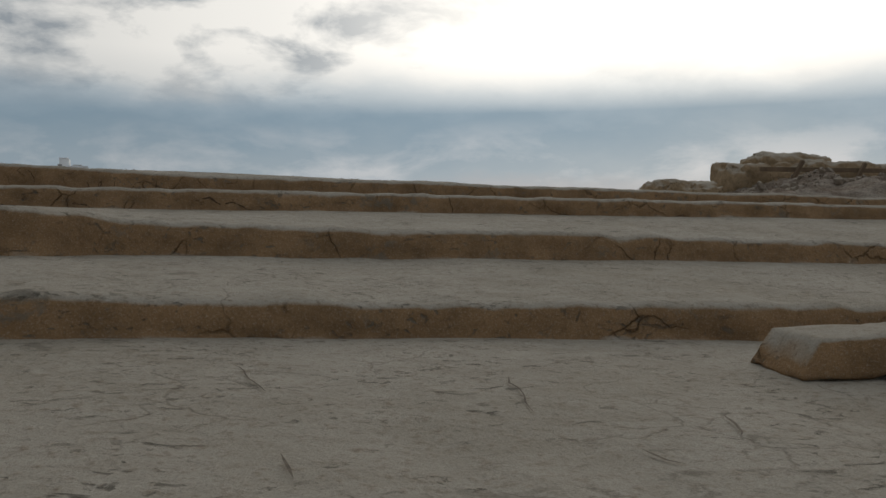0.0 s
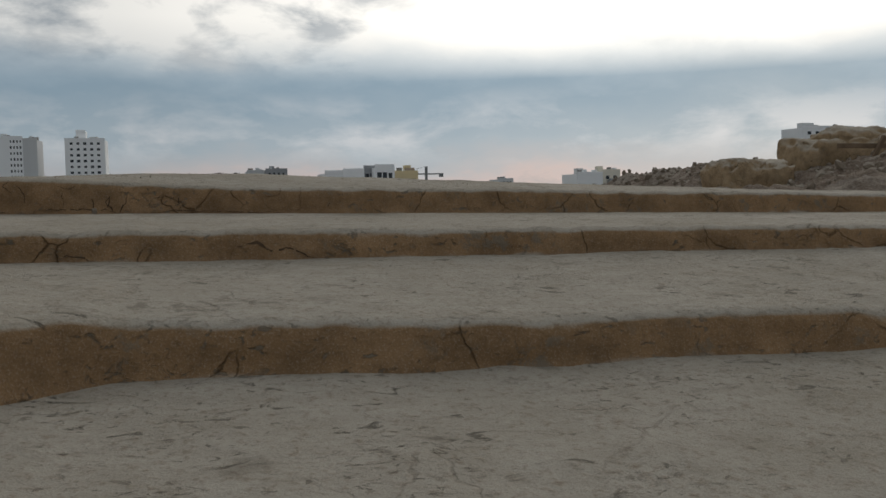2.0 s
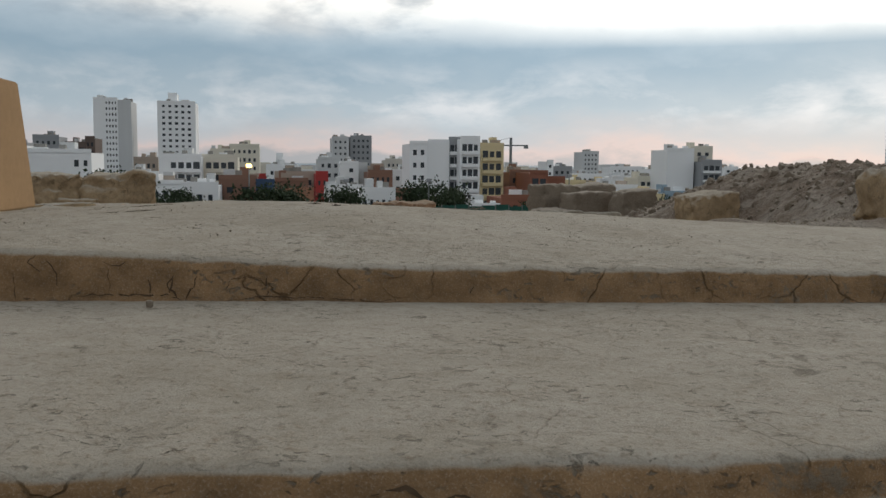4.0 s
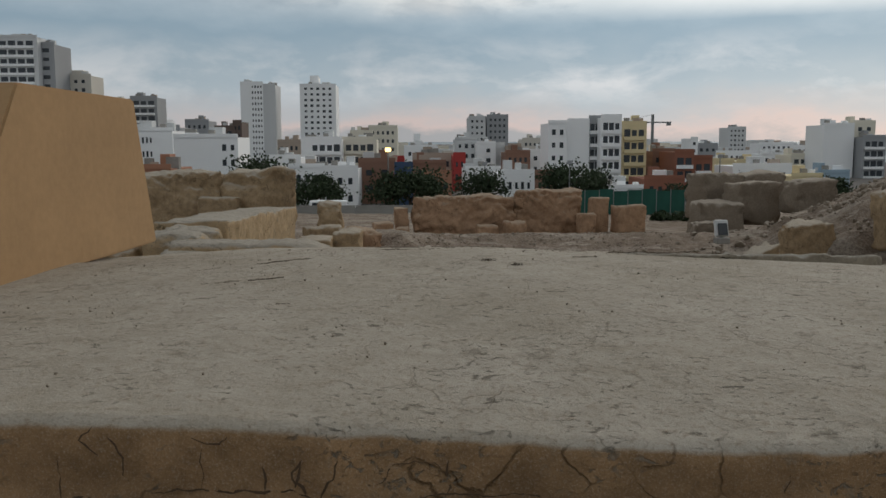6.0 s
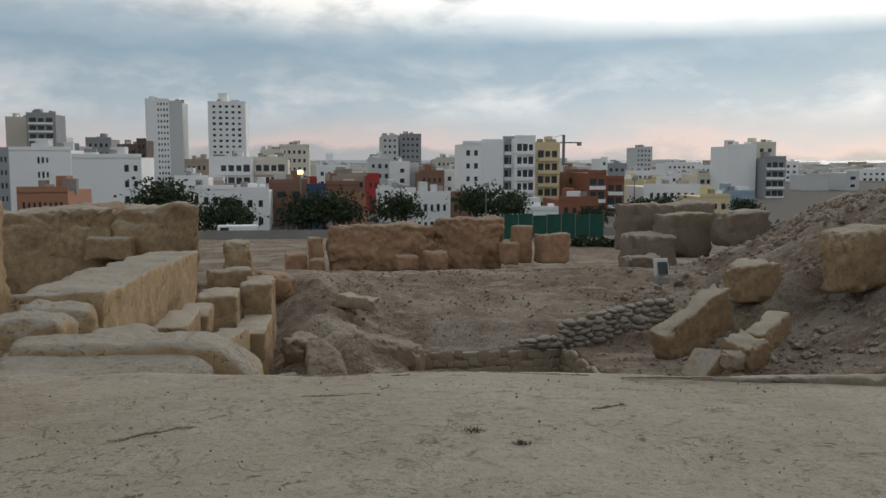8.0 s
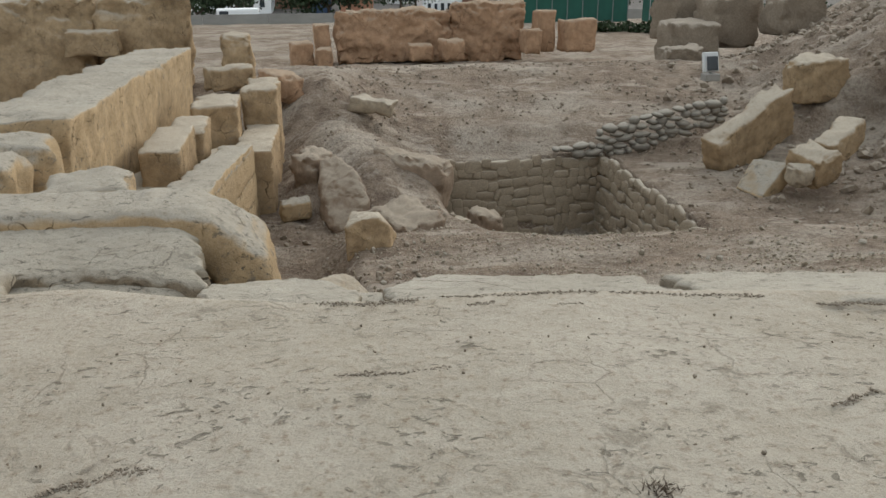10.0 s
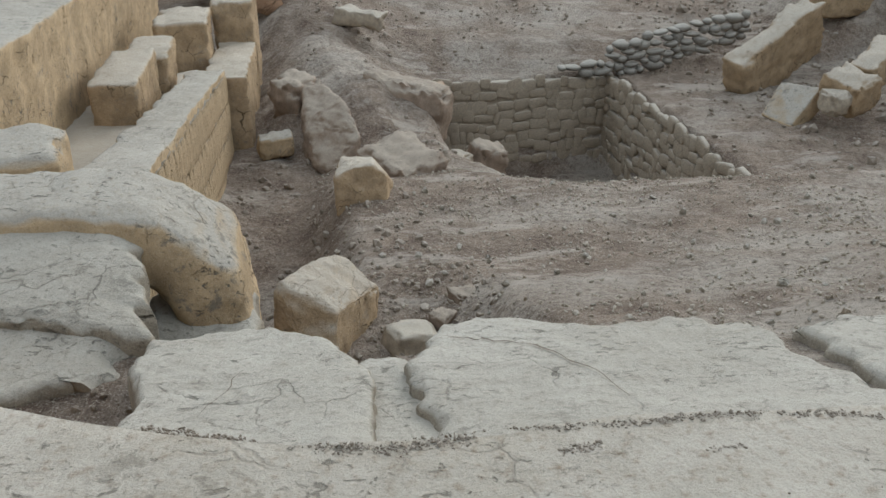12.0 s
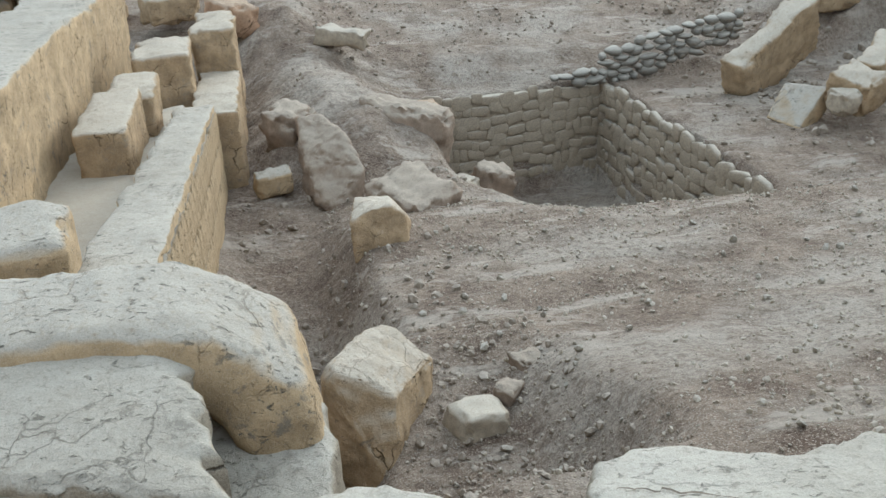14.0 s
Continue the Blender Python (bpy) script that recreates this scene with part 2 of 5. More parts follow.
brick = plain("bare_brick", (0.25, 0.14, 0.10), 0.9, 0.15, 0.8)
brickred = plain("red_brick", (0.27, 0.115, 0.075), 0.9, 0.12, 0.8)
red = plain("red_paint", (0.40, 0.055, 0.05), 0.8, 0.1, 0.5)
orange = plain("orange_paint", (0.38, 0.19, 0.12), 0.8, 0.1, 0.5)
blue = plain("blue_paint", (0.05, 0.085, 0.15), 0.8, 0.1, 0.5)
blue2 = plain("pale_blue_paint", (0.30, 0.40, 0.48), 0.8, 0.1, 0.5)
yellow = plain("yellow_paint", (0.70, 0.59, 0.36), 0.8, 0.08, 0.5)
M_GLASS = plain("dark_window_glass", (0.035, 0.042, 0.05), 0.25, 0.2, 0.3, spec=0.5, bump=0.0)
M_METAL = plain("grey_metal", (0.22, 0.23, 0.23), 0.45, 0.1, 4.0, 0.6)
M_NET = plain("green_netting", (0.02, 0.085, 0.065), 0.8, 0.25, 1.2)
M_TRUNK = plain("bark", (0.10, 0.075, 0.055), 0.95, 0.25, 6.0)
M_SOIL = plain("loose_soil", (0.155, 0.125, 0.095), 1.0, 0.35, 30.0, bump=0.6)
# dark clay tone with the shade inside a crack put into the colour
M_CRACK = plain("crack_shadow_clay", (0.085, 0.055, 0.033), 1.0, 0.3, 20.0)
M_LEAF = plain("foliage", (0.032, 0.05, 0.022), 0.75, 0.35, 1.3)
M_LAMP, _n = material("lamp_glow")
_n.add("ShaderNodeOutputMaterial", {0: _n.add("ShaderNodeEmission", {0: (1.0, 0.62, 0.2, 1), 1: 6.0}).outputs[0]})


# ---------------- mesh helpers ----------------
def mesh_of(name, verts, faces, mat, smooth=True):
    me = bpy.data.meshes.new(name)
    me.from_pydata(verts, [], faces)
    me.materials.append(mat)
    if smooth:
        me.polygons.foreach_set("use_smooth", [True] * len(me.polygons))
    me.update()
    return me


def link(name, me, parent=None, m=None):
    ob = new(name, me)
    if m is not None:
        ob.matrix_basis = m
    if parent is not None:
        ob.parent = parent
    return ob


def part(name, bm, mat, parent=None, label="", smooth=False, m=None):
    me = bpy.data.meshes.new(name)
    bm.to_mesh(me)
    bm.free()
    me.materials.append(mat)
    if smooth:
        me.polygons.foreach_set("use_smooth", [True] * len(me.polygons))
    ob = link(name, me, parent, m)
    return tagged(ob, label)


def box_bm(w, d, h, bevel=0.0, base=True, segs=1):
    bm = bmesh.new()
    bmesh.ops.create_cube(bm, size=1.0)
    bmesh.ops.scale(bm, vec=(w, d, h), verts=bm.verts)
    if base:
        bmesh.ops.translate(bm, vec=(0, 0, h / 2), verts=bm.verts)
    if bevel:
        bmesh.ops.bevel(bm, geom=bm.edges[:], offset=bevel, segments=segs, affect="EDGES", profile=0.6)
    return bm


def fbm(x, y, z=0.0, octaves=4):
    return noise.fractal(Vector((x, y, z)), 1.0, 2.0, octaves)


def smooth01(t):
    t = min(1.0, max(0.0, (t - 0.55) / 0.45))
    return t * t * (3 - 2 * t)


def lump(name, size, seed, mat, m, parent=None, label="", category="", bevel=0.12, rough=0.05, cuts=5, taper=0.0, group=""):
    """A worn block of adobe or stone: a box with broken, rounded edges and an uneven skin, standing on its base."""
    w, d, h = size
    bm = bmesh.new()
    bmesh.ops.create_cube(bm, size=1.0)
    bmesh.ops.scale(bm, vec=size, verts=bm.verts)
    bmesh.ops.bevel(bm, geom=bm.edges[:], offset=bevel * 0.6 * min(size), segments=2, affect="EDGES", profile=0.5)
    bmesh.ops.translate(bm, vec=(0, 0, h / 2), verts=bm.verts)
    step = max(size) / (cuts * 2.1)
    for axis, span in ((0, w), (1, d), (2, h)):
        slices = min(80, max(2, int(round(span / step))))
        for k in range(1, slices):
            co = [0, 0, 0]
            no = [0, 0, 0]
            co[axis] = span * k / slices - (span / 2 if axis < 2 else 0)
            no[axis] = 1
            bmesh.ops.bisect_plane(bm, geom=bm.verts[:] + bm.edges[:] + bm.faces[:], plane_co=co, plane_no=no)
    s = Vector((seed * 7.3, seed * 3.1, seed * 1.7))
    for v in bm.verts:
        t = v.co.z / h
        v.co.x *= 1 - taper * t
        v.co.y *= 1 - taper * t
        p = v.co / max(0.25, min(size)) * 1.3 + s
        out = Vector((v.co.x / w, v.co.y / d, (v.co.z - h / 2) / h))
        edge = sorted(abs(c) for c in out)[1] * 2          # 1 on the edges of the block
        out.normalize()
        v.co += out * rough * noise.fractal(p, 1.0, 2.0, 5)
        v.co -= out * rough * 1.5 * smooth01(edge) * max(0.0, noise.fractal(p * 2.6 + s, 0.7, 2.0, 6) + 0.2)
        v.co += noise.noise_vector(p * 0.45) * rough * 1.1
        v.co += noise.noise_vector(v.co * 6.0 + s) * min(0.03, rough * 0.35) + noise.noise_vector(v.co * 17.0 + s) * min(0.012, rough * 0.15)
    ob = part(name, bm, mat, parent, label, True, m)
    if parent is None:
        tagged(ob, label, category or "adobe block", group)
    return ob

# ---------------- ground ----------------
def smooth(a, b, v):
    t = min(1.0, max(0.0, (v - a) / (b - a)))
    return t * t * (3 - 2 * t)


G_Y = (-60, 6.0, 7.2, 8.1, 9, 10.5, 12, 14, 16, 17.5, 20, 25.5, 27, 33, 37, 42, 50, 57, 75, 95, 120, 150)
G_Z = (-3.0, -3.0, -1.3, -1.0, -1.25, -1.8, -2.3, -2.65, -2.95, -3.35, -3.6, -4.15, -3.6, -2.85, -3.2, -4.1, -5.4, -5.9, -5.9, -7, -9.5, -10)


def pit_right(y):
    return 8.42 + (25.7 - y) * 0.035


def pit_back(x):
    return 25.0 + (x - 3.56) * 0.14


def ground_z(x, y):
    z = float(np.interp(y, G_Y, G_Z))
    if y > 160 or y < 5 or abs(x) > 80:
        return z + (0.0 if y > 160 else 0.4 * smooth(80, 200, abs(x)) * 0)
    # trench along the brick-faced wall
    z -= 1.0 * smooth(1.5, 0.7, x) * smooth(8.2, 9.2, y) * smooth(19, 13, y) * smooth(-1.0, 0.2, x)
    # earth ridge between the trench and the pit
    z += 1.15 * math.exp(-((x - 1.5 + (y - 22) * 0.1) / 1.5) ** 2) * smooth(17.2, 20.5, y) * smooth(36, 27, y)
    # gravel pocket at the broken corner of the platform
    z += max(0.0, -0.74 - z) * smooth(0.55, 0.25, x) * smooth(-1.6, -1.2, x) * smooth(6.9, 7.1, y) * smooth(8.5, 8.25, y)
    # hollow beside the fallen block
    z += (min(z, -2.32) - z) * smooth(2.7, 1.9, x) * smooth(0.55, 0.85, x) * smooth(8.7, 9.4, y) * smooth(12.2, 11.0, y)
    # rubble hill
    foot = 11.5 + 0.05 * (y - 14) if y < 29 else 12.25 + 0.5 * (y - 29)
    hill = smooth(foot, foot + 10.5, x) * smooth(4, 12, y) * smooth(75, 50, y)
    z += (0.48 - 0.05 * max(0.0, y - 27) - z) * hill
    rough = smooth(foot - 2, foot + 2, x) * smooth(70, 50, y)
    z += rough * (0.30 * fbm(x * 0.6, y * 0.6, 3.0) + 0.10 * fbm(x * 2.2, y * 2.2, 5.0))
    z += 0.16 * fbm(x * 1.3, y * 1.3, 8.0) * smooth(3.6, 2.2, x) * smooth(16, 18, y) * smooth(34, 28, y)
    # rise beside the platform
    z += 0.55 * smooth(3.5, 9.0, x) * smooth(13.5, 8.5, y) * (1 - hill)
    # the ground falls away round the pit and behind the wide wall
    z += (min(z, -4.12) - z) * smooth(3.0, 5.5, x) * smooth(15.0, 18.4, y) * smooth(26.2, 25.6, y) * (1 - hill)
    z -= 1.6 * smooth(-3.3, -3.8, x) * smooth(12.5, 14.5, y) * smooth(33, 30, y)
    # stone-lined pit
    inside = smooth(3.0, 4.4, x) * smooth(pit_right(y) + 0.12, pit_right(y) - 0.12, x) * smooth(17.7, 19.5, y) * smooth(pit_back(x) + 0.12, pit_back(x) - 0.12, y)
    z += (-6.7 - z) * inside
    amp = 0.07 + 0.05 * smooth(20, 60, y)
    return z + amp * fbm(x * 0.9, y * 0.9) + 0.03 * fbm(x * 4.0, y * 4.0, 7.0)


def spread(*runs):
    out = []
    for a, b, step in runs:
        k = max(1, int(round((b - a) / step)))
        out += [a + (b - a) * i / k for i in range(k)]
    return out + [runs[-1][1]]


gx = spread((-4000, -300, 370), (-300, -40, 26), (-40, -6, 1.7), (-6, -1.5, 0.3), (-1.5, 14, 0.11), (14, 30, 0.22), (30, 60, 1.5), (60, 300, 24), (300, 4000, 370))
gy = spread((-400, -20, 38), (-20, 6.5, 2.6), (6.5, 28, 0.11), (28, 60, 0.35), (60, 160, 4), (160, 700, 60), (700, 4600, 390))
verts = [(x, y, ground_z(x, y)) for y in gy for x in gx]
nx = len(gx)
faces = [(j * nx + i, j * nx + i + 1, (j + 1) * nx + i + 1, (j + 1) * nx + i) for j in range(len(gy) - 1) for i in range(nx - 1)]
ground = tagged(link("ground", mesh_of("ground", verts, faces, M_DIRT)), "bare brown earth strewn with grit and small stones", "ground", kind="structure")

# sea beyond the city
m_sea, _n = material("sea")
_tc = _n.add("ShaderNodeTexCoord").outputs["Object"]
finish(_n, _n.mix(_n.noise(_tc, 0.01), (0.10, 0.16, 0.20), (0.14, 0.20, 0.25)), 0.45)
sea = tagged(link("water", mesh_of("water", [(-4900, 1100, -9.6), (4900, 1100, -9.6), (4900, 4580, -9.6), (-4900, 4580, -9.6)], [(0, 1, 2, 3)], m_sea, False)),
             "hazy blue-grey sea behind the city", "sea", kind="structure")

# ---------------- stepped terrace ----------------
# each riser: foot line y = a + b x, foot z, top z (also in x)
RISERS = [(-10.0, 0.0, -1.93, -0.03, -1.46, -0.045), (-7.2, 0.045, -1.34, -0.052, -1.165, -0.046), (-4.98, 0.0, -1.07, -0.027, -0.815, -0.037),
          (-2.95, 0.0, -0.73, -0.016, -0.535, -0.019), (0.49, -0.01, -0.485, -0.02, -0.205, -0.024)]


def crest(x):
    """Height of the top platform where it is highest, falling off to both sides."""
    return -0.02 - 0.045 * max(0.0, x - 2.2) - 0.06 * max(0.0, 0.8 - x)


def lip(x):
    """Outer edge of the top platform."""
    return 6.62 + 0.55 * smooth(1.1, -0.6, x) - 0.06 * (x - 3) * smooth(2.5, 5, x) + 0.05 * fbm(x * 1.1, 4.0)


def riser_wave(k, x):
    w = 0.09 * fbm(x * 0.45, k * 5.0, 1.0, 3) + 0.02 * fbm(x * 2.2, k * 9.0, 2.0, 3)
    if k == 2:
        w -= 0.32 * smooth(1.5, 0.9, x)          # the second step bulges forward
    return w


def foot(k, x):
    a, b, c, d, e, f = RISERS[k]
    return a + b * x + riser_wave(k, x), c + d * x


def top_z(k, x):
    a, b, c, d, e, f = RISERS[k]
    z = e + f * x + 0.025 * fbm(x * 0.5, k * 3.0, 5.0, 3) + 0.02 * fbm(x * 3.5, k * 3.0, 9.0, 5)
    if k == 2:
        z += 0.05 * smooth(1.5, 0.9, x)
    if k == 4:
        z = min(z + 0.075 * smooth(2.4, 0.3, x), -0.13)
    return z


def riser_skin(k, x, s):
    """Unevenness of a riser's face."""
    return 0.028 * fbm(x * 6.0, s * 2.5 + k, 8.0, 5) + 0.045 * fbm(x * 1.8, s + k * 2, 3.0)


terrace = tagged(new("stepped_terrace"), "weathered adobe terrace of broad dusty steps", "terrace", kind="structure")
tx = spread((-14, -4, 0.5), (-4, 9, 0.07), (9, 24, 0.4))
for k in range(5):
    rv, tv = [], []
    R_T = (0.0, 0.15, 0.3, 0.45, 0.6, 0.72, 0.82, 0.9, 0.96, 1.0)
    R_Y = (-0.03, 0.0, 0.006, 0.012, 0.018, 0.025, 0.034, 0.048, 0.075, 0.13)
    n_t = 44 if k == 4 else 26
    for x in tx:
        y0, z0 = foot(k, x)
        z1 = top_z(k, x)
        for s, dy in zip(R_T, R_Y):
            wob = riser_skin(k, x, s)
            rv.append((x, y0 + dy + wob * (1 - s), z0 - 0.03 + (z1 - z0 + 0.03) * s))
        y1 = y0 + R_Y[-1]
        if k < 4:
            ye, ze = foot(k + 1, x)
            ye += 0.06
        else:
            ye, ze = lip(x), -0.10 + crest(x)
        for i in range(n_t + 1):
            s = i / n_t
            y = y1 + (ye - y1) * s
            z = z1 + (ze - z1) * s
            if k == 4:
                z = z1 + (crest(x) - z1) * (1 - (1 - min(1.0, s / 0.72)) ** 2) - 0.10 * smooth(0.80, 1.0, s)
            fade = smooth(0, 0.12, s) * smooth(1, 0.92, s)
            z += fade * (0.018 * fbm(x * 0.8, y * 0.8, 2.0) + 0.006 * fbm(x * 5.0, y * 5.0, 9.0))
            tv.append((x, y, z))
        if k == 4:
            tv += [(x, ye + 0.06, ze - 0.05), (x, ye + 0.11, ze - 0.14), (x, ye + 0.14, ze - 0.3), (x, ye + 0.15, -3.2)]
    def strip(vs, m):
        return [(i * m + j, i * m + j + 1, (i + 1) * m + j + 1, (i + 1) * m + j)[::-1] for i in range(len(tx) - 1) for j in range(m - 1)]
    link("riser", mesh_of("riser", rv, strip(rv, len(R_T)), M_TERRACE), terrace)
    link("tread", mesh_of("tread", tv, strip(tv, len(tv) // len(tx)), M_TERRACE), terrace)
# the lowest floor in front of the steps
lv = [(x, y, -1.95 - 0.03 * x + 0.03 * fbm(x, y)) for x in tx for y in spread((-22, -9.9, 0.605))]
link("tread", mesh_of("tread", lv, strip(lv, 21), M_TERRACE), terrace)

# ---------------- ochre parapet ----------------
def prism(name, outline, thick, mat, parent=None, m=None, bevel=0.02):
    """An upright slab: outline in (along, up), given thickness behind it."""
    bm = bmesh.new()
    f = bm.faces.new([bm.verts.new((a, 0, b)) for a, b in outline])
    r = bmesh.ops.extrude_face_region(bm, geom=[f])
    bmesh.ops.translate(bm, vec=(0, thick, 0), verts=[v for v in r["geom"] if isinstance(v, bmesh.types.BMVert)])
    bmesh.ops.recalc_face_normals(bm, faces=bm.faces[:])
    bmesh.ops.bevel(bm, geom=bm.edges[:], offset=bevel, segments=2, affect="EDGES")
    return part(name, bm, mat, parent, "", False, m)


PARAPET_FRAME = pose(-1.90, 8.36, -0.24, 0, 0, 180 + 85.0)     # along runs back towards the steps, thickness away from the platform
parapet = tagged(new("parapet"), "ochre rendered parapet wall with a stepped top", "parapet", kind="structure")
parapet.matrix_basis = PARAPET_FRAME
prism("wall", [(0.0, 0.0), (9.6, 0.0), (9.6, 1.10), (3.57, 1.37), (3.24, 1.85), (0.56, 1.81)], -0.28, M_PARAPET, parapet)
prism("inner_wall", [(0.9, 0.0), (9.0, 0.0), (9.0, 1.3), (4.6, 1.5), (2.6, 1.86), (1.2, 1.86)], -0.2, M_CEMENT, parapet, pose(0, -0.95, 0))

# ---------------- ruins ----------------
ADOBE_LABEL = "broken adobe block with worn rounded edges"
platform_wall = lump("adobe_wall", (1.35, 13.0, 4.0), 3, M_PALE, pose(-2.93, 19.6, -4.76, -3.0, 0, 1.9), None,
                     "wide adobe wall with a pale dusty top", "adobe wall", bevel=0.05, rough=0.07, cuts=54)
lump("adobe_block", (1.0, 0.95, 3.0), 41, M_PALE, pose(-2.58, 12.58, -3.42, 0, 2, 3), None, "tall adobe block leaning on a broad wall", bevel=0.28, rough=0.09, cuts=14)
lump("adobe_block", (1.0, 0.8, 2.9), 42, M_PALE, pose(-2.66, 11.62, -3.38, 0, 3, -4), None, "tall cracked adobe block at a wall end", bevel=0.32, rough=0.09, cuts=14)
lump("adobe_block", (0.9, 1.3, 2.9), 43, M_ADOBE, pose(-3.6, 12.0, -3.5, 0, 0, 6), None, "weathered adobe hump behind the parapet", bevel=0.2, rough=0.10, cuts=12)
lump("adobe_wall", (4.6, 1.6, 4.6), 5, M_ADOBE, pose(-8.2, 31.4, -4.75, 0, 0, 1), None, "thick brown adobe wall behind a lower wall", "adobe wall", bevel=0.08, rough=0.2, cuts=24)
lump("adobe_wall", (2.6, 1.5, 4.65), 6, M_ADOBE, pose(-4.5, 31.5, -4.75, 0, 0, 1), None, "broken end of a thick adobe wall", "adobe wall", bevel=0.14, rough=0.28, cuts=16)
lump("adobe_block", (1.5, 0.9, 0.7), 44, M_ADOBE, pose(-5.9, 30.4, -1.75, 0, 0, 3), None, ADOBE_LABEL, bevel=0.1, rough=0.07)
lump("adobe_pillar", (1.3, 1.6, 4.2), 45, M_ADOBE, pose(-5.9, 18.6, -3.4, 0, 0, 4), None, "tall rounded adobe pillar beside a wall", "adobe pillar", bevel=0.25, rough=0.12, cuts=14)
lump("adobe_mound", (3.2, 2.0, 2.0), 46, M_ADOBE_RED, pose(-13.5, 60, -3.4, 0, 0, 0), None, "rounded brown adobe mound behind a wall", "mound", bevel=0.4, rough=0.3, cuts=10)

footing = lump("adobe_footing", (1.5, 9.6, 1.6), 47, M_ROCK, pose(-1.52, 15.2, -3.60, -4.0, 0, 1.5), None, "sunken earth ledge between two adobe walls", "ledge", bevel=0.06, rough=0.05, cuts=24)
brick_wall = lump("brick_faced_wall", (0.58, 8.4, 2.0), 8, M_PALE, pose(-0.66, 14.5, -3.46, -7.8, 0, 0.3), None, "long narrow adobe wall faced with upright mud bricks", "adobe wall", bevel=0.06, rough=0.03, cuts=44)
lump("adobe_block", (0.64, 1.9, 0.78), 11, M_ADOBE, pose(-1.56, 17.0, -2.25, 0.5, 0, 1), None, "squared adobe block beside the brick wall", bevel=0.09, rough=0.025, cuts=10)
lump("adobe_block", (0.62, 1.25, 0.86), 81, M_ADOBE, pose(-1.47, 18.55, -2.40, 0, 2, 1), None, "worn adobe block set behind a squared one", bevel=0.14, rough=0.05, cuts=9)
lump("adobe_block", (0.9, 1.7, 1.3), 12, M_ADOBE, pose(-1.25, 21.2, -2.92, -2, 0, 4), None, ADOBE_LABEL, bevel=0.12, rough=0.06, cuts=10)
lump("adobe_block", (0.74, 3.4, 2.3), 15, M_ADOBE, pose(-0.43, 20.5, -4.58, -3, 0, 0.5), None, "long adobe block carrying on a brick-faced wall", bevel=0.08, rough=0.05, cuts=16)
lump("adobe_block", (0.78, 2.4, 1.9), 13, M_ADOBE, pose(-0.50, 23.4, -3.55, -2, 0, 2), None, ADOBE_LABEL, bevel=0.12, rough=0.07, cuts=12)
lump("adobe_stump", (1.0, 1.0, 1.6), 14, M_ADOBE, pose(-1.80, 31.2, -2.85), None, "upright rounded adobe stump on a ledge", bevel=0.25, rough=0.12, cuts=8)
lump("adobe_block", (1.3, 1.0, 0.7), 16, M_ADOBE, pose(-1.95, 30.0, -2.85, 0, 0, 20), None, ADOBE_LABEL, bevel=0.2, rough=0.1)
lump("adobe_block", (1.0, 1.0, 0.7), 48, M_ADOBE_RED, pose(-0.3, 27.6, -2.75, 5, 8, 30), None, ADOBE_LABEL, bevel=0.2, rough=0.12)

# wall end that arches over and comes down as a rounded leg
def swept(name, path, widths, depth, mat, label, category, seed):
    """A rounded beam along a path in x and z; widths across the path, depth along y."""
    ring, verts, faces = 36, [], []
    fine = []
    for i in range(len(path) - 1):
        for k in range(14):
            f = k / 14
            fine.append((Vector(path[i]).lerp(Vector(path[i + 1]), f), widths[i] * (1 - f) + widths[i + 1] * f))
    fine.append((Vector(path[-1]), widths[-1]))
    pts = [p.copy() for p, _ in fine]
    for _ in range(22):
        pts = [pts[0]] + [(pts[i - 1] + pts[i] * 2 + pts[i + 1]) / 4 for i in range(1, len(pts) - 1)] + [pts[-1]]
    for i, p in enumerate(pts):
        d = (pts[min(i + 1, len(pts) - 1)] - pts[max(i - 1, 0)]).normalized()
        side = Vector((-d.z, 0, d.x))
        for r in range(ring):
            a = 2 * math.pi * r / ring
            ca, sa = math.cos(a), math.sin(a)
            ca, sa = math.copysign(abs(ca) ** 0.40, ca), math.copysign(abs(sa) ** 0.45, sa)
            q = p + side * (sa * fine[i][1] / 2) + Vector((0, ca * depth / 2, 0))
            q += noise.noise_vector(q * 1.6 + Vector((seed, 0, 0))) * 0.05 + noise.noise_vector(q * 6.0) * 0.03 + noise.noise_vector(q * 15.0) * 0.012
            verts.append(tuple(q))
    n = len(pts)
    faces = [(i * ring + r, i * ring + (r + 1) % ring, (i + 1) * ring + (r + 1) % ring, (i + 1) * ring + r) for i in range(n - 1) for r in range(ring)]
    faces += [tuple(range(ring))[::-1], tuple((n - 1) * ring + r for r in range(ring))]
    return tagged(link(name, mesh_of(name, verts, faces, mat)), label, category)


swept("arched_adobe_wall", [(-2.0, 9.62, -0.62), (-0.9, 9.6, -0.61), (-0.30, 9.57, -0.61), (0.08, 9.54, -0.66), (0.33, 9.50, -0.84), (0.42, 9.46, -1.12), (0.43, 9.45, -1.8)],
      [0.46, 0.47, 0.48, 0.50, 0.52, 0.48, 0.46], 0.84, M_PALE, "rounded adobe wall end arching down like a knee", "adobe wall", 3)


def spine(outline, count):
    """Points at even steps round a closed outline."""
    pts = [Vector(p) for p in outline]
    legs = [(pts[(i + 1) % len(pts)] - p).length for i, p in enumerate(pts)]
    total, out = sum(legs), []
    for k in range(count):
        d, i = total * k / count, 0
        while d > legs[i]:
            d -= legs[i]
            i += 1
        out.append(pts[i].lerp(pts[(i + 1) % len(pts)], d / legs[i]))
    for _ in range(2):
        out = [(out[k - 1] + out[k] * 2 + out[(k + 1) % count]) / 4 for k in range(count)]
    return out


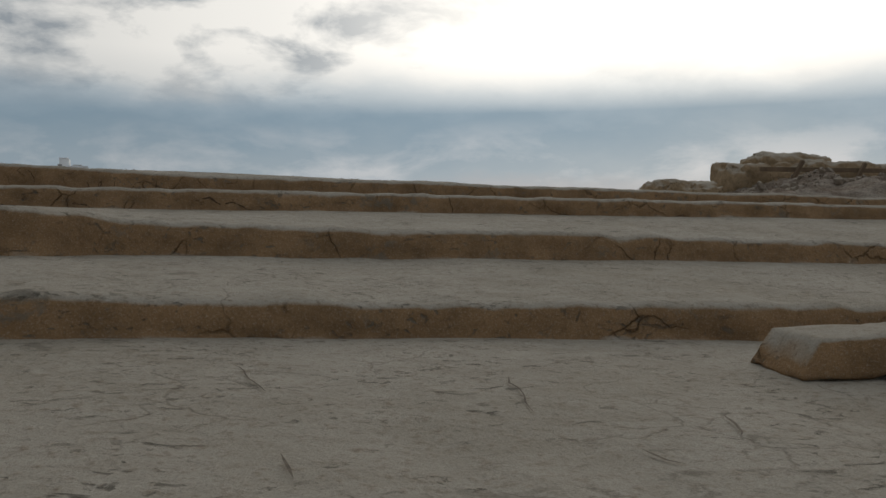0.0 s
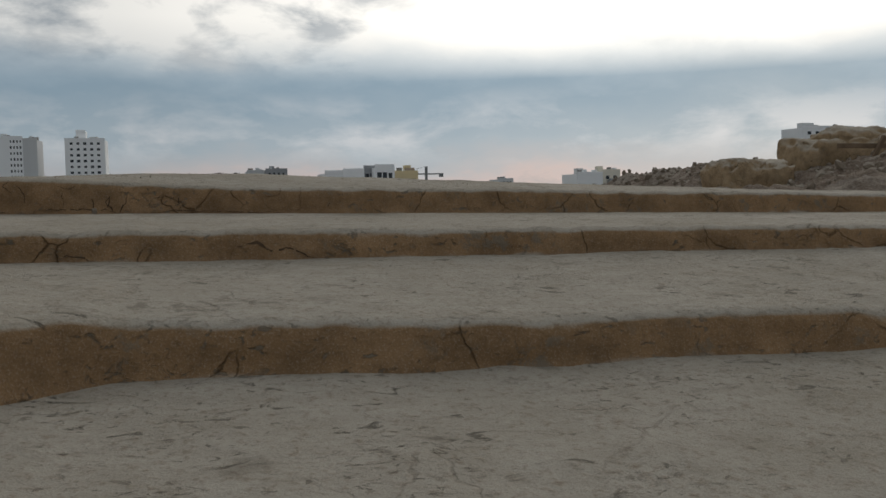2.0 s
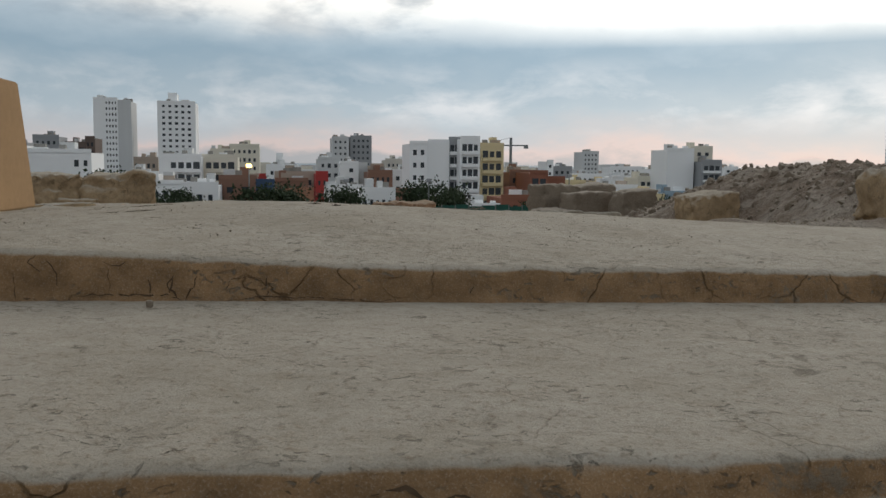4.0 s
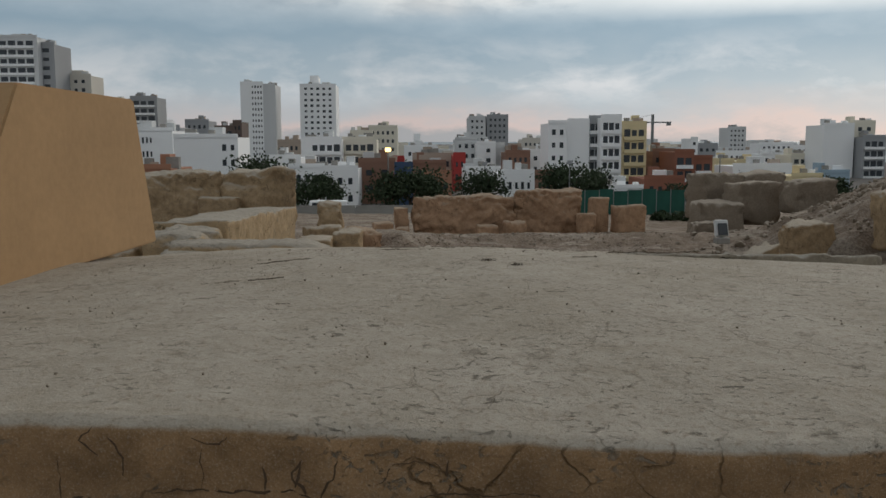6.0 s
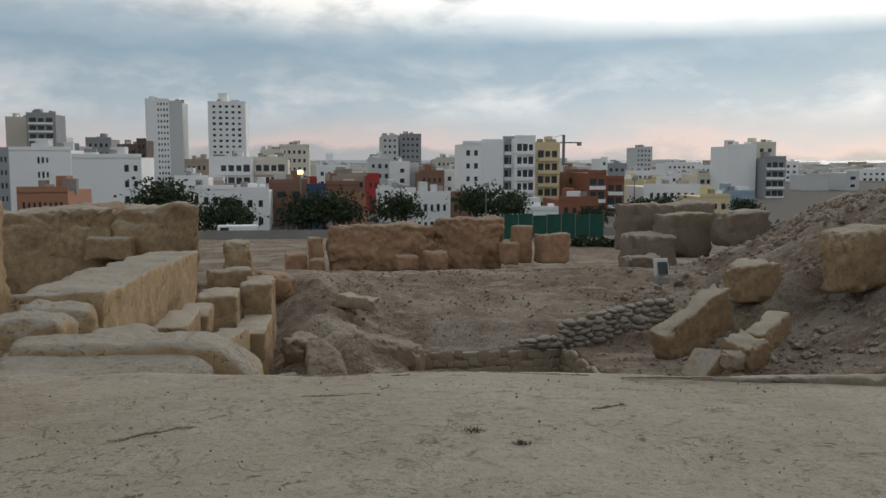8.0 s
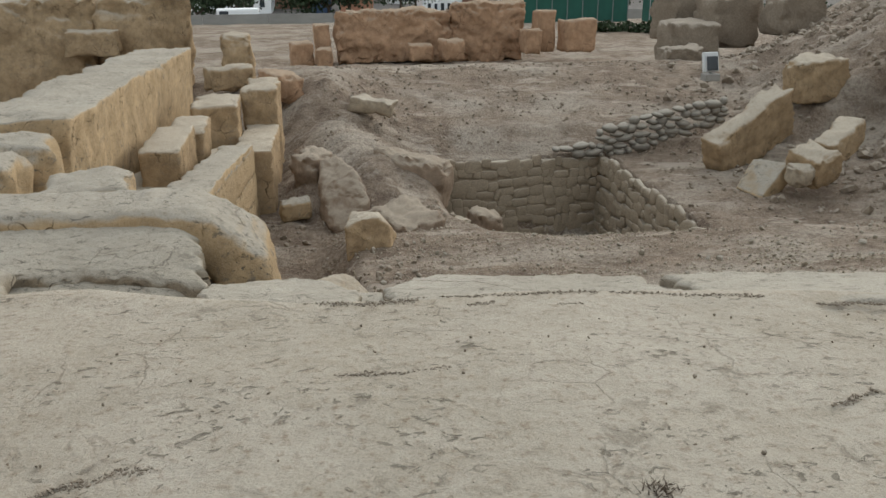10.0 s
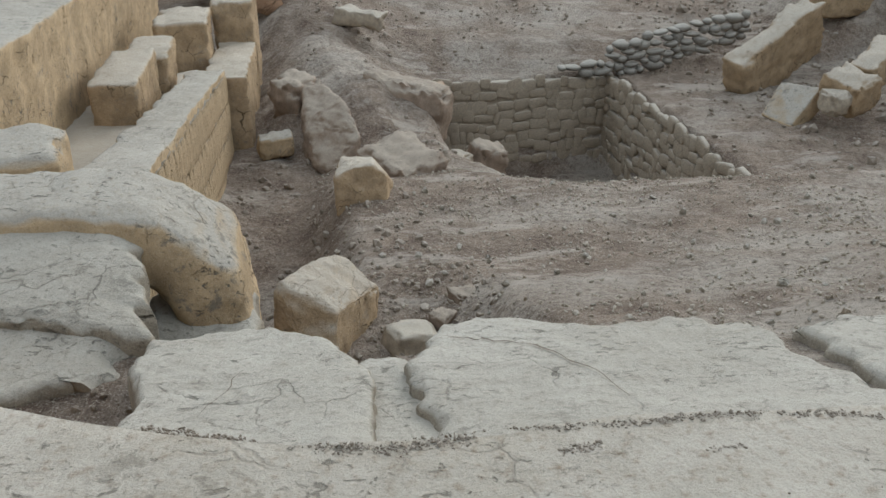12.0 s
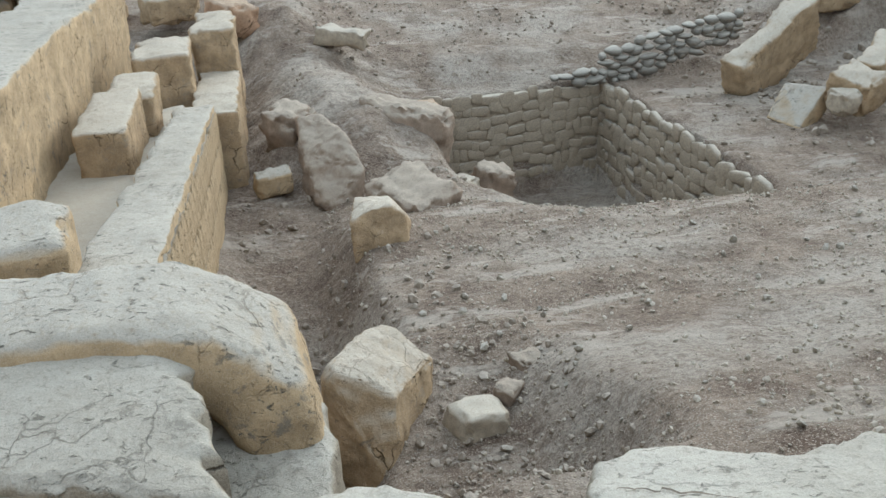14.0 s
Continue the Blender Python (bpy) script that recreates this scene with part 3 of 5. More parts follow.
def eroded_slab(name, outline, top, depth, seed, mat, label, category="slab", rim=0.10, ragged=0.05, crumble=0.03):
    """A slab of worn plaster or clay with a free outline: an uneven top, a rounded broken rim and rough sides."""
    per = sum((Vector(a) - Vector(b)).length for a, b in zip(outline, outline[1:] + outline[:1]))
    count = max(48, int(per / 0.035))
    edge = spine(outline, count)
    mid = sum(edge, Vector((0, 0))) / count
    reach = sum((p - mid).length for p in edge) / count
    verts = [(mid.x, mid.y, top(mid.x, mid.y))]
    rings = [((1 - rim / reach) * k / 18, 0.0) for k in range(1, 19)]
    rings += [(1 - rim / reach * (1 - math.sin(a)), rim * 0.8 * (1 - math.cos(a))) for a in (0.4, 0.8, 1.15, 1.5)]
    rings += [(1.0, rim * 0.8 + (depth - rim * 0.8) * f) for f in (0.12, 0.3, 0.5, 0.75, 1.0)]
    for f, drop in rings:
        for k, p in enumerate(edge):
            d = p - mid
            wob = 1 + ragged / reach * (fbm(p.x * 2.2, p.y * 2.2, seed, 4) + 0.5 * fbm(p.x * 9, p.y * 9, seed + 3, 3)) * smooth(0.4, 1.0, f)
            x, y = mid.x + d.x * f * wob, mid.y + d.y * f * wob
            z = top(x, y) - drop
            chip = smooth(0.75, 1.0, f) * max(0.0, fbm(x * 3.0, y * 3.0, seed + 7, 4)) * crumble * 2.2
            z += 0.022 * fbm(x * 1.6, y * 1.6, seed + 1, 4) + 0.006 * fbm(x * 9, y * 9, seed + 2, 4) - (chip if drop < rim else 0.0)
            if drop > 0:
                r = crumble * fbm(x * 7 + drop * 5, y * 7, drop * 8 + seed, 5)
                x, y = x + d.normalized().x * r, y + d.normalized().y * r
            verts.append((x, y, z))
    faces = [(0, 1 + k, 1 + (k + 1) % count) for k in range(count)]
    for r in range(len(rings) - 1):
        a, b = 1 + r * count, 1 + (r + 1) * count
        faces += [(a + k, b + k, b + (k + 1) % count, a + (k + 1) % count) for k in range(count)]
    return tagged(link(name, mesh_of(name, verts, faces, mat)), label, category)


def hull_block(name, points, seed, mat, label, category, bevel=0.04, rough=0.03, cuts=5):
    """A broken block spanned by a few corners, with worn edges and an uneven skin."""
    bm = bmesh.new()
    for p in points:
        bm.verts.new(p)
    res = bmesh.ops.convex_hull(bm, input=bm.verts[:])
    bmesh.ops.delete(bm, geom=[g for g in res["geom_interior"] if isinstance(g, bmesh.types.BMVert)], context="VERTS")
    bmesh.ops.dissolve_limit(bm, angle_limit=radians(7), verts=bm.verts[:], edges=bm.edges[:])
    bmesh.ops.bevel(bm, geom=bm.edges[:], offset=bevel, segments=2, affect="EDGES", profile=0.5)
    bmesh.ops.triangulate(bm, faces=bm.faces[:])
    for _ in range(cuts):
        longest = max(e.calc_length() for e in bm.edges)
        if longest < 0.07 or len(bm.faces) > 9000:
            break
        bmesh.ops.subdivide_edges(bm, edges=[e for e in bm.edges if e.calc_length() > longest * 0.45], cuts=1)
        bmesh.ops.triangulate(bm, faces=[f for f in bm.faces if len(f.verts) > 3])
    bm.normal_update()
    off = Vector((seed * 3.7, seed * 1.9, seed))
    moves = [(v, v.normal * (rough * noise.fractal(v.co * 2.4 + off, 1.0, 2.0, 5) + rough * 0.35 * noise.fractal(v.co * 11 + off, 1.0, 2.0, 3))) for v in bm.verts]
    for v, d in moves:
        v.co += d
    ob = part(name, bm, mat, None, label, True)
    return tagged(ob, label, category)


def fall(z0, y0, slope, lean=0.0, x0=0.0):
    return lambda x, y: z0 - slope * (y - y0) - lean * (x - x0)


lump("adobe_block", (0.85, 0.8, 1.3), 50, M_PALE, pose(-1.28, 11.2, -1.93, 0, 0, 6), None, "pale adobe block behind a rounded wall", bevel=0.16, rough=0.05, cuts=10)
eroded_slab("plaster_ledge", [(-2.0, 9.40), (-0.02, 9.32), (0.10, 8.95), (0.20, 8.55), (0.14, 8.22), (-0.18, 8.30), (-0.6, 8.42), (-1.3, 8.45), (-2.0, 8.6)], fall(-0.49, 9.1, -0.13), 0.8, 18, M_SLAB,
            "eroded plaster slab under the arched wall", rim=0.07, ragged=0.10, crumble=0.045)
eroded_slab("plaster_ledge", [(-1.7, 8.75), (-0.5, 8.60), (0.16, 8.40), (0.23, 8.05), (0.12, 7.86), (-0.15, 7.98), (-0.5, 7.84), (-0.8, 7.95), (-1.2, 7.75), (-1.8, 7.8)], fall(-0.665, 8.2, -0.05), 0.7, 52, M_SLAB,
            "low eroded plaster slab in a broken corner", rim=0.08, ragged=0.12, crumble=0.05)
eroded_slab("plaster_ledge", [(-0.05, 9.5), (0.64, 9.5), (0.70, 9.1), (0.60, 8.6), (0.46, 8.25), (0.10, 8.25)], fall(-1.10, 9.05, -0.16), 1.6, 54, M_SLAB,
            "pale worn ledge at the foot of an arched wall", rim=0.09, ragged=0.06, crumble=0.035)
eroded_slab("crumbled_edge", [(-2.6, 8.7), (-1.25, 8.6), (-1.0, 8.0), (-0.95, 7.3), (-1.2, 7.0), (-2.6, 7.2)], fall(-0.40, 7.6, 0.10), 1.0, 51, M_SLAB,
            "crumbled plaster edge beside the parapet", rim=0.12, ragged=0.12, crumble=0.06)
eroded_slab("plaster_slab", [(0.30, 6.72), (1.22, 6.50), (1.265, 7.25), (1.22, 7.62), (1.02, 7.98), (0.66, 8.12), (0.28, 8.03), (0.22, 7.7), (0.34, 7.35)], fall(-0.165, 6.55, 0.255), 0.75, 19, M_SLAB,
            "pale tilted plaster slab at the platform edge", rim=0.06, ragged=0.05, crumble=0.03)
eroded_slab("earth_fill", [(1.17, 6.5), (1.50, 6.5), (1.50, 7.55), (1.40, 7.8), (1.20, 7.7)], fall(-0.225, 6.55, 0.262), 0.6, 53, M_SLAB, "worn sunken strip between two plaster slabs", "earth", rim=0.05, ragged=0.04)
P2 = fall(-0.165, 6.55, 0.262, 0.02, 1.5)
eroded_slab("plaster_slab", [(1.45, 6.48), (2.9, 6.42), (3.24, 6.44), (3.20, 6.9), (3.10, 7.35), (3.12, 7.88), (2.75, 7.98), (2.3, 7.90), (1.98, 8.12), (1.62, 8.10), (1.47, 7.66), (1.40, 7.2)], P2, 0.8, 20, M_SLAB,
            "long pale plaster slab at the platform edge", rim=0.06, ragged=0.05, crumble=0.03)
eroded_slab("plaster_slab", [(3.36, 6.44), (4.8, 6.35), (6.6, 6.2), (6.7, 7.3), (5.6, 7.5), (4.9, 7.42), (4.2, 7.72), (3.55, 7.86), (3.26, 7.8), (3.24, 7.3), (3.34, 6.9)], P2, 0.9, 24, M_SLAB,
            "cracked pale plaster slab beside a worn joint", rim=0.06, ragged=0.07, crumble=0.03)
eroded_slab("earth_fill", [(3.05, 6.5), (3.5, 6.5), (3.42, 7.3), (3.4, 7.8), (2.95, 7.85), (3.0, 7.2)], fall(-0.265, 6.55, 0.262), 0.6, 55, M_DIRT, "loose brown earth packed in a slab joint", "earth", rim=0.05, ragged=0.04)
eroded_slab("earth_patch", [(1.95, 6.62), (2.5, 6.52), (2.75, 6.6), (2.5, 6.85), (2.2, 6.92), (2.0, 6.82)], fall(-0.176, 6.55, 0.262, 0.02, 1.5), 0.1, 56, M_SOIL, "thin dark earth patch on a plaster slab", "earth", rim=0.03, ragged=0.05, crumble=0.01)

hull_block("fallen_block", [(0.68, 10.72, -1.70), (1.02, 11.30, -1.78), (1.22, 11.42, -1.80), (1.56, 11.22, -2.04), (1.17, 10.58, -1.93), (1.06, 10.28, -2.55), (1.45, 10.95, -2.75), (0.72, 11.45, -2.75), (0.55, 10.75, -2.75)], 23, M_ADOBE,
           "fallen adobe block with a pale broken top", "adobe block", 0.035, 0.035, 5)
lump("stone", (0.40, 0.34, 0.26), 52, M_ROCK, pose(1.74, 10.62, -2.42, 0, 8, 20), None, "small pale stone beside a fallen block", "stone", bevel=0.34, rough=0.03)
lump("stone", (0.20, 0.17, 0.18), 53, M_BANK, pose(2.02, 10.85, -2.34, 10, 0, 50), None, "small squared stone on the dirt", "stone", bevel=0.15, rough=0.03)
lump("stone", (0.22, 0.19, 0.14), 54, M_BANK, pose(2.28, 11.15, -2.28, 0, 0, 15), None, "small flat stone on the dirt", "stone", bevel=0.2, rough=0.04)
hull_block("adobe_stone", [(1.24, 14.72, -2.92), (1.90, 14.80, -2.95), (1.24, 14.76, -2.40), (1.44, 14.82, -2.30), (1.72, 14.88, -2.30), (1.90, 14.9, -2.46), (1.34, 15.3, -2.30), (1.75, 15.3, -2.34), (2.04, 15.5, -2.75), (1.3, 15.4, -2.9), (2.0, 15.4, -2.95)], 25, M_ADOBE,
           "squarish reddish adobe stone on the earth", "stone", 0.025, 0.025, 5)
hull_block("boulder", [(0.84, 19.35, -2.45), (1.20, 19.25, -2.42), (1.50, 18.5, -2.50), (1.74, 17.85, -2.86), (1.66, 17.6, -3.4), (1.05, 17.6, -3.45), (0.82, 18.35, -2.85), (0.78, 18.3, -3.4), (1.4, 19.6, -3.5), (0.8, 19.6, -3.5)], 27, M_BANK,
           "rough boulder of hardened earth", "boulder", 0.06, 0.06, 6)
lump("boulder", (0.8, 0.7, 0.9), 55, M_BANK, pose(0.75, 19.9, -3.35, 0, 0, 50), None, "rough lump of hardened earth", "boulder", bevel=0.2, rough=0.10, cuts=10)
lump("boulder", (1.5, 1.6, 1.3), 56, M_BANK, pose(2.45, 20.3, -4.0, 10, 10, 70), None, "eroded earth bank beside the pit", "boulder", bevel=0.22, rough=0.17, cuts=14)
lump("boulder", (1.0, 1.1, 0.9), 57, M_BANK, pose(2.3, 17.0, -3.75, 8, 0, 35), None, "rough pale boulder beside the pit", "boulder", bevel=0.2, rough=0.10, cuts=10)
lump("boulder", (0.62, 0.55, 0.85), 58, M_BANK, pose(4.1, 19.6, -4.65, 0, 8, 15), None, "pointed stone at the rim of the pit", "stone", bevel=0.25, rough=0.09, cuts=8)
lump("stone", (0.5, 0.5, 0.4), 59, M_ROCK, pose(3.5, 19.3, -4.2, 0, 0, 40), None, "flat stone at the rim of the pit", "stone", bevel=0.2, rough=0.06)
lump("adobe_block", (0.62, 0.5, 0.75), 60, M_ADOBE_RED, pose(3.75, 24.55, -4.75, 0, 0, 6), None, "squared block set in the pit wall", bevel=0.18, rough=0.05)
lump("stone", (0.55, 0.35, 0.35), 61, M_PALE, pose(0.35, 18.3, -3.35, 0, 0, 12), None, "small pale plaster lump on the earth", "stone", bevel=0.2, rough=0.05)
lump("adobe_block", (1.2, 0.6, 0.4), 62, M_ROCK, pose(2.2, 26.3, -2.95, 0, 8, -20), None, "flat broken slab on the earth bank", bevel=0.15, rough=0.08)

# right side: slabs and blocks in the rubble
hull_block("leaning_slab", [(10.62, 21.85, -4.15), (11.12, 22.15, -3.50), (11.62, 21.35, -3.42), (10.82, 20.95, -4.15), (10.95, 22.1, -4.25), (11.45, 22.2, -3.75), (11.9, 21.4, -3.7), (11.1, 21.0, -4.3)], 29, M_PALE,
           "pale stone slab leaning on rubble", "slab", 0.03, 0.015, 4)
lump("adobe_block", (0.8, 0.9, 0.75), 63, M_ADOBE, pose(12.0, 21.0, -3.75, 12, -14, 25), None, ADOBE_LABEL, bevel=0.16, rough=0.06, cuts=8)
lump("adobe_block", (0.6, 1.7, 0.6), 64, M_ADOBE, pose(13.05, 21.7, -3.3, 14, 0, -50), None, "long adobe block lying on the rubble", bevel=0.16, rough=0.06, cuts=8)
lump("stone", (0.5, 0.5, 0.5), 65, M_ROCK, pose(11.5, 20.6, -3.75, 0, 0, 10), None, "rounded stone under a leaning slab", "stone", bevel=0.3, rough=0.07)
lump("adobe_wall", (2.9, 0.6, 1.5), 66, M_ADOBE, pose(12.2, 24.4, -4.1, 8, -24, 26), None, "slanting piece of adobe wall on the rubble slope", "adobe wall", bevel=0.12, rough=0.07, cuts=12)
lump("adobe_block", (1.7, 0.9, 1.2), 67, M_ADOBE, pose(15.0, 26.6, -2.95, 0, -6, 12), None, "adobe block half buried in rubble", bevel=0.15, rough=0.1, cuts=9)
lump("adobe_block", (2.2, 1.2, 1.8), 68, M_ADOBE, pose(17.7, 24.8, -2.35, 0, -5, 8), None, "large adobe block half buried in rubble", bevel=0.14, rough=0.12, cuts=10)
for i, (bx, by, bz, bw, bh, s) in enumerate(((16.2, 39, -3.6, 2.2, 1.7, 70), (18.2, 40, -3.0, 2.4, 2.0, 71), (17.0, 42, -3.0, 2.6, 2.3, 72), (20.2, 38, -2.4, 2.0, 1.6, 73), (19.6, 43, -2.6, 2.8, 1.9, 74), (15.0, 37, -3.6, 1.5, 0.9, 75))):
    lump("adobe_block", (bw, 1.6, bh), s, M_RUBBLE, pose(bx, by, bz, 0, 0, s * 9 % 25), None, "worn adobe block in a ruined stack", bevel=0.1, rough=0.14, cuts=8, group="ruined adobe stack")

# ruin far to the side of the steps, with timber props
lump("adobe_wall", (7.5, 2.0, 2.2), 76, M_ADOBE, pose(23.6, 14.6, -1.05, 0, 0, -4), None, "long ruined adobe wall with a rounded top", "adobe wall", bevel=0.15, rough=0.2, cuts=26)
lump("adobe_wall", (2.6, 1.6, 1.5), 77, M_ADOBE, pose(17.7, 14.2, -1.0, 0, 0, 5), None, "low ruined adobe wall with eroded edges", "adobe wall", bevel=0.25, rough=0.2, cuts=14)
lump("adobe_block", (3.2, 1.6, 1.1), 78, M_ADOBE, pose(22.3, 14.8, 0.32, 0, 0, 3), None, "rounded adobe hump on a ruined wall", bevel=0.35, rough=0.15, cuts=12)
M_WOOD = plain("old_timber", (0.16, 0.11, 0.07), 0.9, 0.25, 7.0)
for px, tilt in ((20.4, 32), (22.8, 35), (25.2, 32)):
    part("timber_prop", box_bm(0.12, 0.12, 1.7, 0.01), M_WOOD, None, "", False, pose(px, 12.7, -0.35, 0, tilt, 0))
    tagged(scene.collection.objects[-1], "slanting timber prop against an adobe wall", "timber prop", "timber props")
prop = part("timber_beam", box_bm(6.4, 0.1, 0.14, 0.01), M_WOOD, None, "", False, pose(23.0, 12.85, 0.75))
tagged(prop, "horizontal old timber beam against adobe", "timber beam")

# block on the lower steps
lump("adobe_kerb", (1.6, 0.45, 0.19), 79, M_TERRACE, pose(5.17, -8.0, -1.61, 0, 0, -4), None, "low adobe kerb block on a step", "kerb block", bevel=0.22, rough=0.015, cuts=10, taper=0.16)

# low walls beyond the mound
lump("adobe_wall", (7.0, 1.5, 3.2), 31, M_ADOBE_RED, pose(5.0, 57.6, -5.95, 0, 0, 1), None, "low broken red adobe wall", "adobe wall", bevel=0.1, rough=0.28, cuts=30)
lump("adobe_wall", (4.6, 1.5, 3.45), 32, M_ADOBE_RED, pose(10.7, 57.9, -5.95, 0, 0, 1), None, "broken red adobe wall, its top worn", "adobe wall", bevel=0.1, rough=0.28, cuts=24)
for bx, by, bw, bh, s in ((15.9, 55.6, 2.1, 1.9, 33), (14.0, 56.4, 1.2, 2.4, 34), (13.0, 55.2, 1.1, 1.4, 35), (8.2, 55.0, 1.3, 1.2, 36), (6.4, 55.6, 1.4, 1.0, 37), (0.6, 57.2, 0.9, 2.4, 38), (-0.6, 56.0, 1.3, 1.5, 39), (0.7, 55.2, 0.9, 1.2, 40)):
    lump("adobe_block", (bw, 1.3, bh), s, M_ADOBE_RED, pose(bx, by, -5.9 + 0.7 * smooth(0, 14, bx), 0, 0, s * 5 % 14), None, "red adobe block beside a broken wall", bevel=0.16, rough=0.1, group="red adobe blocks")

# floodlight
flood = tagged(new("floodlight"), "small grey floodlight on a concrete foot", "floodlight")
flood.matrix_basis = pose(12.95, 29.2, -2.78, 0, 0, 8)
part("foot", box_bm(0.5, 0.35, 0.22, 0.02), M_CEMENT, flood)
part("housing", box_bm(0.52, 0.16, 0.62, 0.03), grey2, flood, "pale grey metal housing", False, pose(0, 0, 0.26, -14, 0, 0))
part("lens", box_bm(0.38, 0.03, 0.44, 0.01), M_GLASS, flood, "dark glass lens", False, pose(0, -0.115, 0.33, -14, 0, 0))
part("bracket", box_bm(0.08, 0.08, 0.2, 0.01), M_METAL, flood, "", False, pose(0, 0.03, 0.16))

# ---------------- pieces of walls ----------------
PIECES = random.Random(9)


def piece_mesh(name, seed, mat, rnd=0.3):
    """A worn unit block, about 40 triangles."""
    bm = bmesh.new()
    bmesh.ops.create_cube(bm, size=1.0)
    bmesh.ops.bevel(bm, geom=bm.edges[:], offset=rnd * 0.5, segments=1, affect="EDGES")
    for v in bm.verts:
        v.co += noise.noise_vector(v.co * 1.7 + Vector((seed * 5.1, seed, 0))) * 0.10
    me = bpy.data.meshes.new(name)
    bm.to_mesh(me)
    bm.free()
    me.materials.append(mat)
    me.polygons.foreach_set("use_smooth", [True] * len(me.polygons))
    return me


STONES = [piece_mesh("stone", i, M_ROCK, 0.36) for i in range(7)]
COBBLES = [piece_mesh("cobble", i + 20, M_COBBLE, 0.62) for i in range(6)]
BRICKS = [piece_mesh("brick", i + 40, M_PALE, 0.28) for i in range(5)]


def stone_wall(ob, a, b, za, zb, depth_a, depth_b, w, h, meshes, piece, into):
    """Courses of uneven pieces along the line a-b; za and zb are the tops, the depths how far down it goes; into is the thickness."""
    length = (Vector(b) - Vector(a)).length
    ang = math.atan2(b[1] - a[1], b[0] - a[0])
    row = 0
    while row * h < max(depth_a, depth_b):
        s = -PIECES.uniform(0, w * 0.5)
        while s < length:
            pw = w * PIECES.uniform(0.5, 1.6)
            f = min(1, max(0, (s + pw / 2) / length))
            ph = h * PIECES.uniform(0.7, 1.35)
            z = za + (zb - za) * f - (row + 0.5) * h + PIECES.uniform(-0.3, 0.3) * h
            if row * h < depth_a + (depth_b - depth_a) * f and s + pw < length + 0.2:
                p = Vector(a).lerp(Vector(b), f)
                m = pose(p[0], p[1], z, PIECES.uniform(-5, 5), PIECES.uniform(-14, 14), math.degrees(ang) + PIECES.uniform(-5, 5))
                link(piece, PIECES.choice(meshes), ob, m @ Matrix.Diagonal((pw * 1.04, into * PIECES.uniform(0.85, 1.15), ph * 1.04, 1)))
            s += pw
        row += 1


pit_wall = tagged(new("pit_wall"), "rough stone lining of a square pit", "stone wall", kind="structure")
for a, b, za, zb, d in (((3.55, 25.12), (8.5, 25.82), -4.08, -4.22, 2.7), ((8.56, 25.8), (8.86, 17.9), -4.18, -4.24, 2.7)):
    L, ang = math.hypot(b[0] - a[0], b[1] - a[1]), math.degrees(math.atan2(b[1] - a[1], b[0] - a[0]))
    tilt = math.degrees(math.atan2(zb - za, L))
    part("mortar", box_bm(L + 0.2, 0.3, d, 0.02), M_ROCK, pit_wall, "", False, pose((a[0] + b[0]) / 2, (a[1] + b[1]) / 2, (za + zb) / 2 - d - 0.04, 0, 0, ang) @ pose(0, 0, 0, 0, -tilt, 0))
stone_wall(pit_wall, (3.55, 24.98), (8.45, 25.66), -4.06, -4.2, 2.5, 2.5, 0.33, 0.27, STONES, "stone", 0.11)
stone_wall(pit_wall, (8.40, 25.7), (8.68, 17.9), -4.13, -4.16, 2.6, 0.6, 0.36, 0.27, STONES, "stone", 0.15)

cobble_wall = tagged(new("cobble_wall"), "dry-laid wall of rounded river cobbles", "cobble wall", kind="structure")
stone_wall(cobble_wall, (8.3, 25.55), (10.2, 25.75), -3.42, -2.95, 0.75, 0.85, 0.33, 0.19, COBBLES, "cobble", 0.3)
stone_wall(cobble_wall, (10.1, 25.75), (11.9, 25.75), -2.98, -2.72, 0.85, 0.55, 0.30, 0.18, COBBLES, "cobble", 0.3)
stone_wall(cobble_wall, (7.1, 25.45), (8.3, 25.55), -3.85, -3.8, 0.18, 0.2, 0.34, 0.19, COBBLES, "cobble", 0.3)

for v in brick_wall.data.vertices:          # the wall narrows towards its far end
    v.co.x = 0.29 + (v.co.x - 0.29) * (1.0 - 0.06 * (v.co.y + 4.2) / 8.4)

# upright mud bricks on the long wall's face
for row, (z0, hh) in enumerate(((1.52, 0.44), (1.06, 0.46), (0.62, 0.44))):
    s = -4.1
    while s < 4.0:
        w = PIECES.uniform(0.2, 0.36)
        link("brick", PIECES.choice(BRICKS), brick_wall, pose(0.284, s + w / 2, z0 + hh / 2 - 0.05, PIECES.uniform(-9, 9), 0, 0) @ Matrix.Diagonal((0.09, w * 0.97, hh * PIECES.uniform(0.9, 1.05), 1)))
        s += w


